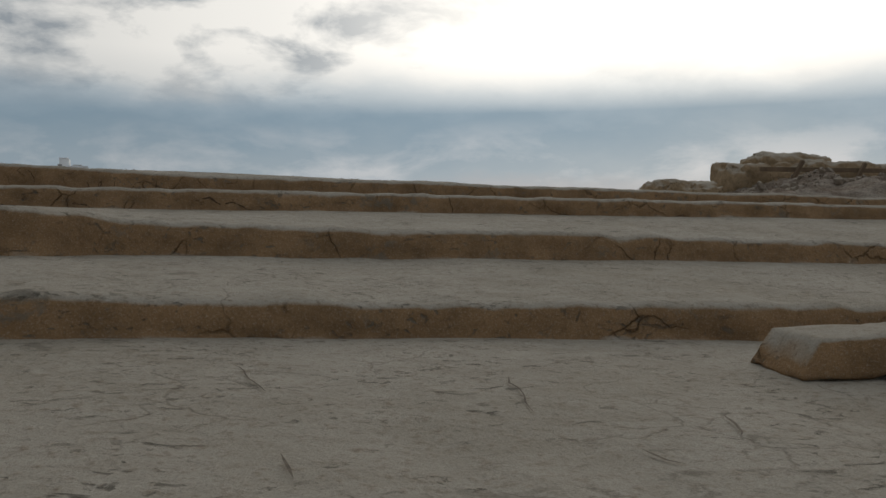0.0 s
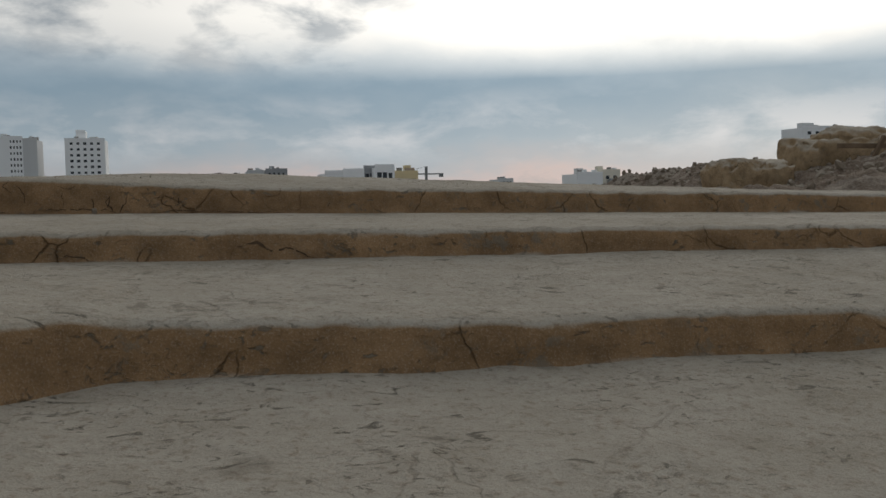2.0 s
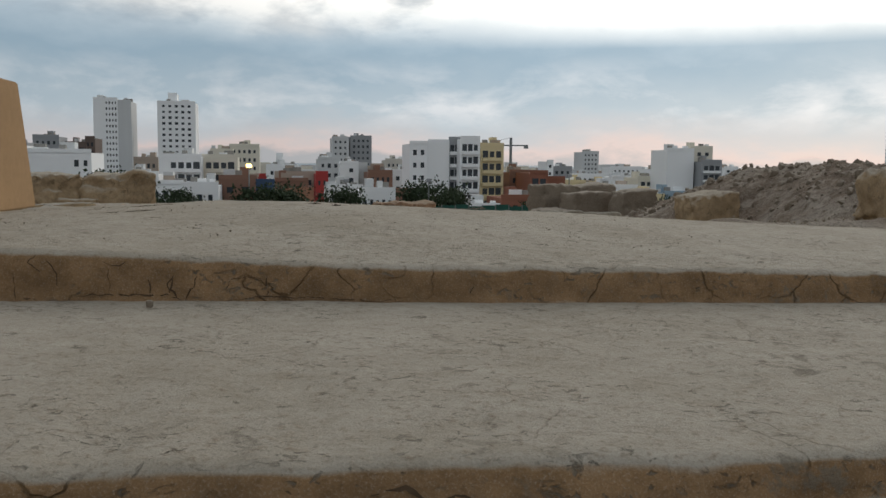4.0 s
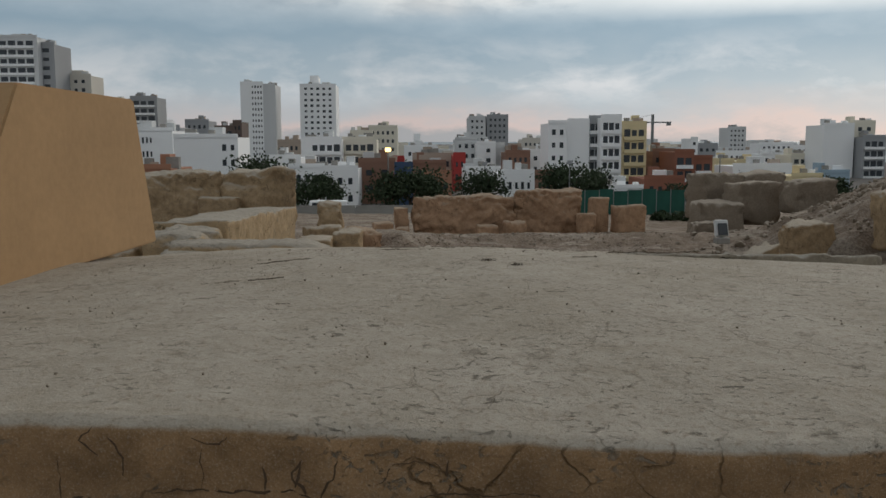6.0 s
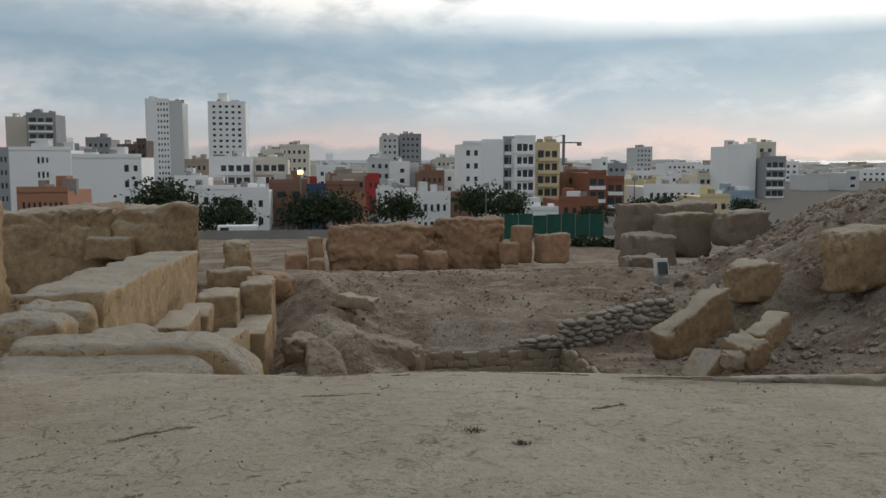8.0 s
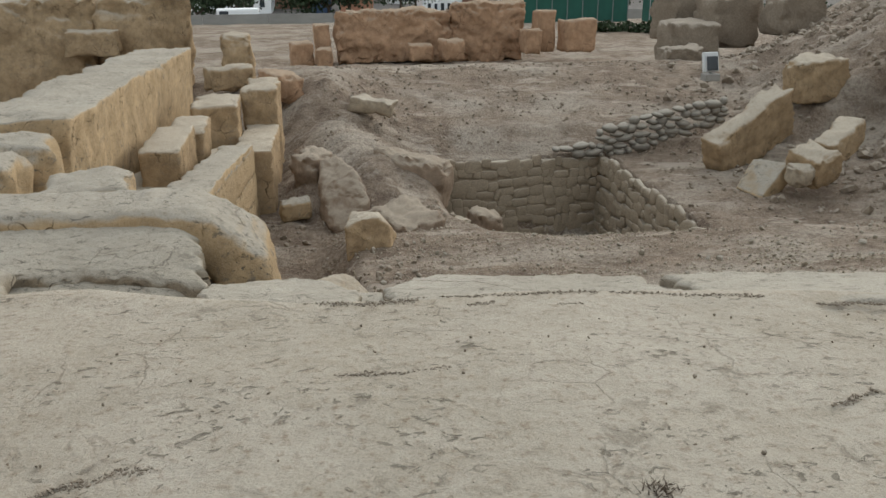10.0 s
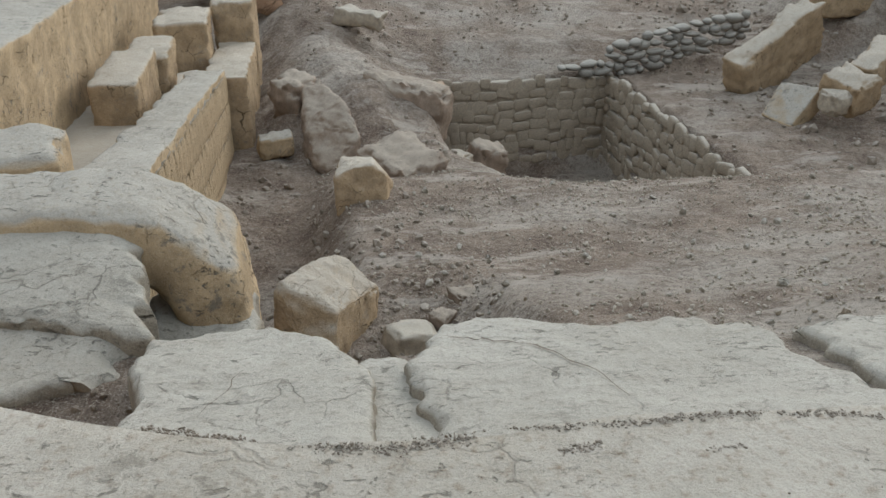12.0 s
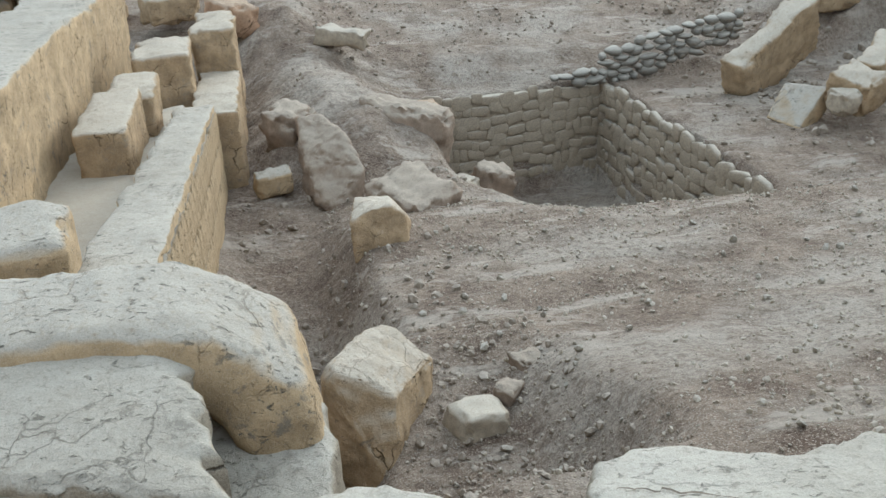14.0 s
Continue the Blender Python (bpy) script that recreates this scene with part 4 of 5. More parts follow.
# ---------------- loose stones ----------------
def stones(name, count, seed, area, sizes, mat, label, keep=None, sink=0.25, floor_z=None):
    """Many small stones strewn over the ground, as one mesh."""
    rng = random.Random(seed)
    ico = bmesh.new()
    bmesh.ops.create_icosphere(ico, subdivisions=1, radius=0.5)
    base = [v.co.copy() for v in ico.verts]
    tris = [tuple(v.index for v in f.verts) for f in ico.faces]
    ico.free()
    verts, faces = [], []
    made = 0
    while made < count:
        x, y = rng.uniform(*area[0]), rng.uniform(*area[1])
        if keep and not keep(x, y, rng):
            continue
        made += 1
        r = sizes[0] * (sizes[1] / sizes[0]) ** (rng.random() ** 2.2)
        z = (floor_z or ground_z)(x, y) + r * (0.35 - sink)
        rot = Euler((rng.uniform(0, 6), rng.uniform(0, 6), rng.uniform(0, 6))).to_matrix()
        sx, sy, sz = r * rng.uniform(0.8, 1.4), r * rng.uniform(0.8, 1.3), r * rng.uniform(0.5, 0.9)
        n = len(verts)
        for c in base:
            k = rng.uniform(0.75, 1.15)
            q = rot @ Vector((c.x * sx * k, c.y * sy * k, c.z * sz * k))
            verts.append((x + q.x, y + q.y, z + q.z))
        faces += [(a + n, b + n, d + n) for a, b, d in tris]
    return tagged(link(name, mesh_of(name, verts, faces, mat, False)), label, "stones", kind="stuff")


def on_hill(x, y, rng):
    f = 11.2 if y < 29 else 12.0 + 0.5 * (y - 29)
    return x > f + rng.uniform(-1.5, 3.0)


def in_open(x, y, rng):
    return x > 0.9 and not (3.3 < x < pit_right(y) + 0.3 and 17 < y < 26) and fbm(x * 0.5, y * 0.5, 6.0) > rng.uniform(-0.5, 0.3)


stones("rubble", 5200, 1, ((10, 28), (10, 50)), (0.06, 0.40), M_RUBBLE, "grey-brown rubble covering a slope", on_hill)
stones("pebbles", 16000, 2, ((0.9, 12), (8.0, 18)), (0.008, 0.06), M_ROCK, "small pebbles strewn over bare earth", in_open)
stones("pebbles", 3600, 3, ((0.5, 14), (17, 36)), (0.02, 0.14), M_RUBBLE, "scattered stones on bare earth", in_open)
stones("trench_stones", 420, 4, ((-0.2, 2.2), (9.6, 18)), (0.03, 0.16), M_RUBBLE, "broken earth lumps along a trench", None)
stones("gravel", 420, 8, ((-1.1, 0.3), (7.0, 8.3)), (0.012, 0.06), M_RUBBLE, "dark gravel in a broken corner", None)
stones("gravel", 700, 5, ((1.2, 2.5), (8.2, 12)), (0.02, 0.09), M_RUBBLE, "crumbled clay beside plaster slabs", None)
stones("white_chips", 1400, 6, ((1.4, 12), (8.6, 19)), (0.012, 0.10), M_SLAB, "small white stone chips on the earth", None, 0.1)


def top_floor(x, y):
    z1 = top_z(4, x)
    s = (y - 0.7) / (lip(x) - 0.7)
    return z1 + (crest(x) - z1) * (1 - (1 - min(1.0, s / 0.72)) ** 2) - 0.10 * smooth(0.80, 1.0, s)


stones("grit", 900, 7, ((-1.5, 6), (1.0, 6.3)), (0.006, 0.02), M_RUBBLE, "fine grit and clods on the dusty platform", None, 0.0, top_floor)
lump("stone", (0.045, 0.035, 0.05), 80, M_RUBBLE, pose(0.84, 0.16, -0.50), None, "single dark pebble at the foot of a step", "stone", bevel=0.3, rough=0.008, cuts=4)


# ---------------- cracks and tufts ----------------
def riser_point(k, x, s):
    """A point on the face of a riser, s from its foot (0) to its top (1)."""
    y0, z0 = foot(k, x)
    z1 = top_z(k, x)
    dy = float(np.interp(s, (0.0, 0.15, 0.3, 0.45, 0.6, 0.72, 0.82, 0.9, 0.96, 1.0), (-0.03, 0.0, 0.006, 0.012, 0.018, 0.025, 0.034, 0.048, 0.075, 0.13)))
    wob = riser_skin(k, x, s)
    return Vector((x, y0 + dy + wob * (1 - s), z0 - 0.03 + (z1 - z0 + 0.03) * s))


def crack(points, width, seed, on, out, mat=None):
    """A ragged flat ribbon laid on the surface for a crack, along a line of (u, v) places; on() gives the surface
    point.
    """
    rng = random.Random(seed)
    verts, faces = [], []
    line = []
    for (u0, v0), (u1, v1) in zip(points, points[1:]):
        k = max(3, int(math.hypot(u1 - u0, (v1 - v0) * 0.3) / 0.02))
        line += [(u0 + (u1 - u0) * i / k, v0 + (v1 - v0) * i / k) for i in range(k)]
    line.append(points[-1])
    for i, (u, v) in enumerate(line):
        e = min(1.0, 0.25 + 4.0 * min(i, len(line) - 1 - i) / len(line))
        w = width * e * max(0.25, 0.95 + 0.9 * fbm(i * 0.23, seed * 1.3, 2.0, 4) + rng.uniform(-0.15, 0.15))
        c = on(u + 0.022 * fbm(i * 0.31, seed, 5.0, 4), v + 0.05 * fbm(i * 0.27, seed, 9.0, 4))
        a, b = line[max(i - 1, 0)], line[min(i + 1, len(line) - 1)]
        d = on(*b) - on(*a)
        side = d.cross(out).normalized() * w / 2
        verts += [tuple(c + side + out * 0.003), tuple(c - side + out * 0.003)]
        if i:
            n = len(verts)
            faces.append((n - 4, n - 3, n - 1, n - 2))
    link("crack", mesh_of("crack", verts, faces, mat or M_CRACK, False), terrace)


def face4(u, v):
    return riser_point(4, u, v)


def face3(u, v):
    return riser_point(3, u, v)


def tread_on(k):
    """Surface of the tread above riser k."""
    def on(u, v):
        ya, za = foot(k, u)[0] + 0.13, top_z(k, u)
        yb, zb = foot(k + 1, u)
        f = min(1.0, max(0.0, (v - ya) / (yb + 0.06 - ya)))
        return Vector((u, v, za + (zb - za) * f + 0.018 * fbm(u * 0.8, v * 0.8, 2.0) + 0.008))
    return on


def edge_on(u, v):
    """Surface where the platform meets the tilted slabs."""
    slab = P2(u, v) + 0.022 * fbm(u * 1.6, v * 1.6, 21, 4) + 0.006 * fbm(u * 9, v * 9, 22, 4)
    return Vector((u, v, (max(slab, top_floor(u, v)) if v < 6.62 else slab) + 0.006))


OUT, UP = Vector((0, -1, 0.2)).normalized(), Vector((0, 0, 1))
for pts, w in (([(0.30, 0.16), (0.46, 0.19), (0.62, 0.20), (0.80, 0.20), (0.92, 0.20), (1.0, 0.12), (1.06, 0.03)], 0.020), ([(0.93, 0.22), (0.92, 0.42), (0.96, 0.62)], 0.030),
               ([(1.04, 0.08), (1.08, 0.3), (1.12, 0.6)], 0.024), ([(0.98, 0.16), (0.94, 0.3), (0.955, 0.55)], 0.024), ([(0.52, 0.2), (0.525, 0.45), (0.53, 0.7)], 0.013), ([(0.80, 0.2), (0.80, 0.5)], 0.015),
               ([(0.24, 0.22), (0.18, 0.36), (0.19, 0.52), (0.12, 0.8)], 0.018), ([(-0.10, 0.08), (-0.04, 0.1), (0.04, 0.1)], 0.022), ([(-0.08, 0.1), (-0.1, 0.55)], 0.010),
               ([(1.32, 0.10), (1.42, 0.12), (1.52, 0.2), (1.62, 0.2), (1.78, 0.17), (2.0, 0.17), (2.3, 0.13), (2.6, 0.14)], 0.017), ([(1.60, 0.2), (1.60, 0.42), (1.61, 0.62)], 0.022),
               ([(1.29, 0.3), (1.34, 0.5), (1.45, 0.6), (1.55, 0.6), (1.6, 0.5)], 0.011), ([(0.08, 0.6), (0.0, 0.75), (0.05, 0.92)], 0.02), ([(0.48, 0.8), (0.6, 0.72), (0.62, 0.85)], 0.014), ([(3.1, 0.2), (3.12, 0.6)], 0.010)):
    crack(pts, w * 0.5, int(pts[0][0] * 100), face4, OUT)
for pts, w in (([(2.0, 0.5), (2.12, 0.62), (2.22, 0.35), (2.35, 0.42), (2.5, 0.1)], 0.022), ([(0.9, 0.15), (0.98, 0.35), (1.15, 0.1)], 0.016), ([(0.25, 0.8), (0.2, 0.5), (0.32, 0.25), (0.5, 0.15)], 0.03)):
    crack(pts, w * 0.6, int(pts[0][0] * 100) + 7, face3, OUT)
for pts, w in (([(1.62, 7.80), (1.78, 7.74), (1.96, 7.62), (2.05, 7.42), (2.13, 7.22), (2.18, 6.96)], 0.010), ([(0.62, 7.0), (0.7, 7.3), (0.75, 7.5)], 0.004)):
    crack(pts, w, int(pts[0][0] * 100) + 71, edge_on, UP, M_SOIL)
for k, pts, w in ((1, [(3.08, -5.60), (3.12, -5.66), (3.22, -5.70), (3.30, -5.68), (3.42, -5.76)], 0.03), (1, [(2.5, -5.86), (2.56, -6.1)], 0.012), (0, [(3.05, -8.1), (2.98, -8.4), (2.92, -8.65)], 0.03), (0, [(3.55, -8.8), (3.43, -9.05)], 0.03),
                  (0, [(3.05, -9.12), (3.1, -9.28)], 0.04), (0, [(2.02, -7.8), (2.1, -8.3)], 0.022), (0, [(2.06, -9.05), (2.06, -9.25)], 0.04), (2, [(2.9, -4.1), (3.3, -4.0)], 0.03), (2, [(3.6, -3.9), (4.1, -3.8)], 0.035)):
    crack(pts, w * 0.26, int(pts[0][0] * 100) + 83, tread_on(k), UP, M_SOIL)


def clods(pts, wide, floor_z, seed):
    """Loose crumbs of earth strewn along a line, thickest in its middle."""
    for k, ((ax, ay), (bx, by)) in enumerate(zip(pts, pts[1:])):
        def along(x, y, rng):
            f = (x - ax) / (bx - ax)
            return abs(y - ay - f * (by - ay) - wide * 0.8 * fbm(x * 7.0, seed, 1.0)) < wide * rng.random() ** 1.6 * (0.55 + 0.9 * abs(fbm(x * 5.0, seed, 4.0)))

        stones("clods", int(15000 * abs(bx - ax) * wide) + 30, seed + k, ((min(ax, bx), max(ax, bx)), (min(ay, by) - wide * 1.6, max(ay, by) + wide * 1.6)),
               (0.004, 0.017), M_RUBBLE, "loose earth clods on the dusty platform", along, 0.15, floor_z)


def edge_z(x, y):
    return edge_on(x, y).z - 0.006


for i, (pts, w) in enumerate((([(0.91, 5.60), (1.15, 5.62), (1.34, 5.63), (1.58, 5.63)], 0.022), ([(1.10, 5.63), (1.26, 5.66)], 0.03), ([(1.44, 5.64), (1.58, 5.66)], 0.025), ([(-0.27, 3.88), (-0.12, 3.9), (0.03, 3.96)], 0.05),
                              ([(0.1, 3.96), (0.38, 4.0)], 0.04), ([(0.33, 2.86), (0.59, 2.87)], 0.045), ([(0.0, 4.95), (0.25, 5.02), (0.49, 5.08)], 0.05), ([(3.0, 5.2), (3.25, 5.3)], 0.03), ([(-0.6, 4.7), (-0.3, 4.8)], 0.05))):
    clods(pts, w, top_floor, 200 + i * 7)
for i, (pts, w) in enumerate((([(0.60, 6.90), (0.83, 6.74), (1.06, 6.60), (1.33, 6.56), (1.54, 6.62)], 0.055), ([(1.55, 6.63), (1.75, 6.62), (1.96, 6.59), (2.24, 6.60), (2.5, 6.62)], 0.035), ([(1.78, 6.49), (1.92, 6.49)], 0.05),
                              ([(2.22, 6.42), (2.36, 6.43)], 0.03), ([(2.5, 6.62), (2.95, 6.55), (3.4, 6.52)], 0.035), ([(0.1, 7.0), (0.6, 6.9)], 0.05), ([(3.6, 6.35), (4.1, 6.3), (4.6, 6.3)], 0.07), ([(2.05, 6.72), (2.5, 6.68)], 0.06))):
    clods(pts, w, edge_z, 300 + i * 7)


def tuft(x, y, size, seed):
    rng = random.Random(seed)
    verts, faces = [], []
    z = top_floor(x, y)
    for _ in range(90):
        a, r = rng.uniform(0, 6.28), size * rng.random()
        q = Vector((x + math.cos(a) * r * 1.4, y + math.sin(a) * r, z))
        t = q + Vector((rng.gauss(0, 1) * size * 0.5, rng.gauss(0, 1) * size * 0.5, rng.uniform(0.01, 0.035)))
        s = Vector((rng.uniform(-1, 1), rng.uniform(-1, 1), 0)).normalized() * 0.004
        n = len(verts)
        verts += [tuple(q - s), tuple(q + s), tuple(t)]
        faces.append((n, n + 1, n + 2))
    tagged(link("dry_tuft", mesh_of("dry_tuft", verts, faces, M_TRUNK, False)), "tiny dry weed tuft on the dusty platform", "weed", "dry tufts")


tuft(2.13, 4.70, 0.05, 1)
tuft(2.37, 4.46, 0.035, 2)

# ---------------- city ----------------
WINDOW = mesh_of("window", [(-.5, -.06, -.5), (.5, -.06, -.5), (.5, -.06, .5), (-.5, -.06, .5), (-.5, .2, -.5), (.5, .2, -.5), (.5, .2, .5), (-.5, .2, .5)],
                 [(0, 1, 2, 3), (1, 5, 6, 2), (4, 0, 3, 7), (3, 2, 6, 7), (4, 5, 1, 0)], M_GLASS, False)
SLABS = {}


def slab_mesh(mat):
    if mat.name not in SLABS:
        bm = box_bm(1, 1, 1, 0, False)
        me = bpy.data.meshes.new("band")
        bm.to_mesh(me)
        bm.free()
        me.materials.append(mat)
        SLABS[mat.name] = me
    return SLABS[mat.name]


CITY = random.Random(4)


def building(cx, cy, w, d, top, mat, cols, floors, span, balconies, rz, label):
    """A city block: body with roof kerb and tank, each window a part, balcony bands where it has them."""
    zb = -10.5
    ob = tagged(new("building"), label, "building", "city buildings")
    ob.matrix_basis = pose(cx, cy, zb, 0, 0, rz)
    h = top - zb
    link("wall", slab_mesh(mat), ob, pose(0, 0, h / 2) @ Matrix.Diagonal((w, d, h, 1)))
    link("parapet", slab_mesh(mat), ob, pose(0, -d / 2 + 0.1, h + 0.25) @ Matrix.Diagonal((w, 0.2, 0.9, 1)))
    if w > 5:
        link("roof_hut", slab_mesh(grey2 if mat is white else mat), ob, pose(w * CITY.uniform(-0.3, 0.3), CITY.uniform(-d * 0.2, d * 0.3), h + 1.0) @ Matrix.Diagonal((w * 0.22, 3.0, 2.0, 1)))
        for _ in range(2):
            link("roof_box", slab_mesh(CITY.choice((grey2, tan, M_CEMENT, white))), ob, pose(w * CITY.uniform(-0.42, 0.42), CITY.uniform(-d * 0.4, 0), h + 0.6) @ Matrix.Diagonal((CITY.uniform(0.8, 2.4), 1.2, CITY.uniform(0.6, 2.2), 1)))
        link("water_tank", slab_mesh(M_CEMENT), ob, pose(w * CITY.uniform(-0.35, 0.35), -d * 0.2, h + 0.7) @ Matrix.Diagonal((1.1, 1.1, 1.5, 1)))
    if not cols:
        return
    storey = 2.8
    ww = (span[1] - span[0]) * w / cols
    for r in range(floors):
        z = h - 1.9 - r * storey
        if z < 1:
            break
        for c in range(cols):
            x = (span[0] * w) + ww * (c + 0.5)
            k = CITY.uniform(0.85, 1.1)
            link("window", WINDOW, ob, pose(x, -d / 2, z) @ Matrix.Diagonal((ww * (0.78 if balconies else 0.45) * k, 1, (1.5 if balconies else 1.15) * k, 1)))
        if balconies:
            link("balcony", slab_mesh(white if mat in (grey, brickred, brown, grey2) else mat), ob,
                 pose((span[0] + span[1]) / 2 * w, -d / 2 - 0.35, z - 1.15) @ Matrix.Diagonal(((span[1] - span[0]) * w * 0.98, 0.7, 0.75, 1)))


building(-106.7, 338, 7.1, 12, 15.3, beige, 0, 0, (-0.42, 0.42), 0, 0, "tall beige tower with a blank flank")
building(-96.5, 332, 9.8, 12, 16.5, grey, 3, 16, (-0.42, 0.42), 1, 0, "dark grey tower with white balcony bands")
building(-115.9, 426, 3.4, 12, 10.8, white, 2, 5, (-0.42, 0.42), 0, 0, "slim white block far off")
building(-67.1, 206, 3.0, 12, 3.1, grey, 3, 4, (-0.42, 0.42), 0, 0, "grey low block with dark windows")
building(-53.2, 186, 11.4, 12, 3.0, white, 3, 4, (-0.06, 0.15), 0, 0, "white block with a small group of windows")
building(-59.9, 236, 1.9, 12, 4.4, grey, 1, 3, (-0.42, 0.42), 0, 0, "narrow grey block behind white houses")
building(-71.3, 306, 8.0, 12, 7.5, grey, 4, 6, (-0.42, 0.42), 0, 0, "grey block with window columns")
building(-58.9, 290, 6.1, 12, 5.1, brown, 3, 4, (-0.42, 0.42), 1, 0, "dark brown block with balconies")
building(-55.1, 292, 2.9, 12, 6.9, brown, 2, 6, (-0.42, 0.42), 0, 0, "dark brown stair tower")
building(-37.4, 171, 12.0, 12, 1.6, white, 2, 4, (0.22, 0.48), 0, 0, "wide white block with a blank front")
building(-79.5, 459, 11.3, 18, 29.6, white, 4, 19, (-0.02, 0.48), 0, 0, "white tower with a dense column of windows")
building(-70.7, 459, 6.2, 18, 28.6, grey2, 0, 0, (-0.42, 0.42), 0, 0, "grey flank of a tall tower")
building(-35.3, 268, 6.8, 12, 0.6, tan, 4, 4, (-0.42, 0.42), 0, 0, "tan block with small windows")
building(-46.4, 459, 18.1, 18, 28.6, white, 5, 16, (-0.42, 0.42), 0, 0, "white tower with scattered windows")
building(-48.6, 459, 4.4, 8, 32.9, white, 0, 0, (-0.42, 0.42), 0, 0, "white lift housing on a tower roof")
building(-19.4, 206, 9.2, 12, 1.2, white, 4, 4, (-0.25, 0.47), 1, 0, "white apartment block with glazed balconies")
building(-11.1, 211, 8.0, 12, 1.2, cream, 4, 4, (-0.42, 0.42), 1, 0, "cream apartment block with deep balconies")
building(-16.1, 302, 7.3, 12, 3.7, cream, 3, 3, (-0.42, 0.42), 0, 0, "cream stepped block in the city")
building(-8.8, 306, 9.9, 12, 5.4, cream, 5, 8, (-0.42, 0.42), 0, 0, "cream block with rows of small windows")
building(-23.8, 178, 6.4, 12, -2.4, white, 3, 2, (-0.42, 0.42), 0, 0, "low white house in the city")
building(-17.5, 156, 7.4, 12, -3.6, white, 4, 2, (-0.42, 0.42), 0, 0, "low white house with a flat roof")
building(-10.5, 148, 5.9, 12, -3.7, white, 3, 3, (-0.42, 0.42), 0, 0, "white house with large windows")
building(-4.9, 158, 6.5, 12, -2.7, brick, 2, 2, (-0.42, 0.42), 0, 0, "brick house with bare walls")
building(-1.6, 186, 2.4, 12, -2.8, red, 1, 2, (-0.42, 0.42), 0, 0, "red painted house in the city")
building(-0.1, 146, 3.0, 12, -3.1, blue, 2, 1, (-0.42, 0.42), 0, 0, "blue painted house in the city")
building(3.4, 266, 9.4, 12, -1.1, white, 4, 4, (-0.42, 0.42), 0, 0, "white block with a flat roof")
building(2.6, 272, 2.0, 12, 2.2, white, 0, 0, (-0.42, 0.42), 0, 0, "white roof tower in the city")
building(6.0, 206, 9.5, 12, -2.5, tan, 5, 3, (-0.42, 0.42), 0, 0, "tan houses with red roofs")
building(4.6, 174, 6.4, 12, -3.4, brick, 3, 2, (-0.42, 0.42), 0, 0, "brown brick house in the city")
building(5.1, 141, 4.7, 12, -4.3, orange, 3, 1, (-0.42, 0.42), 0, 0, "orange painted low house")
building(9.1, 218, 4.6, 12, -2.8, white, 2, 4, (-0.42, 0.42), 0, 0, "white narrow house in the city")
building(11.5, 196, 2.7, 12, -2.3, red, 2, 4, (-0.42, 0.42), 0, 0, "red painted block with dark windows")
building(31.8, 428, 8.1, 16, 11.7, grey2, 3, 14, (-0.42, 0.42), 0, 0, "grey twin tower in the city")
building(42.0, 433, 10.4, 16, 12.5, grey, 4, 14, (-0.42, 0.42), 0, 0, "grey twin tower with pale ribs")
building(16.7, 258, 6.6, 12, 1.2, grey2, 3, 6, (-0.42, 0.42), 0, 0, "grey block under the twin towers")
building(21.9, 252, 5.4, 12, 0.0, white, 1, 5, (-0.12, 0.35), 0, 0, "white block with one window column")
building(26.1, 254, 2.6, 12, -0.3, grey2, 0, 0, (-0.42, 0.42), 0, 0, "blank grey wall of a block")
building(29.2, 238, 6.6, 12, -2.3, brick, 4, 3, (-0.42, 0.42), 0, 0, "brown brick block with dark windows")
building(29.2, 246, 3.7, 12, -0.6, tan, 2, 2, (-0.42, 0.42), 0, 0, "tan roof storey in the city")
building(46.9, 341, 7.9, 12, 1.2, beige, 4, 5, (-0.42, 0.42), 0, 0, "beige block far off")
building(36.1, 246, 5.3, 12, -2.1, white, 2, 3, (-0.42, 0.42), 0, 0, "white house with few windows")
building(14.3, 166, 6.6, 12, -4.4, white, 5, 2, (-0.42, 0.42), 0, 0, "white row houses in the city")
building(17.9, 144, 5.9, 12, -4.3, white, 5, 2, (-0.42, 0.42), 0, 0, "white houses with arched terraces")
building(22.9, 148, 3.0, 12, -4.5, brick, 2, 2, (-0.42, 0.42), 0, 0, "brick house beside white houses")
building(32.9, 196, 4.1, 12, 4.6, white, 2, 6, (-0.42, 0.42), 0, 0, "white apartment block with small windows")
building(37.6, 197, 4.9, 12, 5.0, white, 0, 0, (-0.42, 0.42), 0, 0, "blank white party wall of an apartment block")
building(41.5, 198, 2.8, 12, 5.7, grey, 2, 8, (-0.42, 0.42), 1, 0, "grey apartment block with glass balconies")
building(44.2, 194, 4.5, 12, 5.8, white, 3, 8, (-0.42, 0.42), 1, 0, "white framed apartment block with glass front")
building(49.7, 196, 5.5, 12, 4.4, yellow, 3, 8, (-0.42, 0.42), 1, 0, "pale yellow apartment block with balconies")
building(33.7, 171, 4.7, 12, -5.3, white, 3, 2, (-0.42, 0.42), 0, 0, "white low house beside trees")
building(57.8, 201, 5.2, 12, -1.6, brick, 3, 5, (-0.42, 0.42), 0, 0, "brown unfinished brick block")
building(58.5, 188, 4.1, 12, -1.6, brickred, 2, 5, (-0.42, 0.42), 1, 0, "red brick block with white balconies")
building(63.1, 190, 4.1, 12, -2.9, brickred, 2, 4, (-0.42, 0.42), 1, 0, "red brick block with balcony bands")
building(107.6, 336, 2.7, 12, 1.4, white, 1, 4, (-0.42, 0.42), 0, 0, "slim white block in the city")
building(113.3, 338, 8.2, 12, -1.0, grey, 3, 4, (-0.42, 0.42), 0, 0, "grey flat-roofed block in the city")
building(80.8, 228, 5.8, 12, -4.4, yellow, 3, 3, (-0.42, 0.42), 0, 0, "yellow painted block in the city")
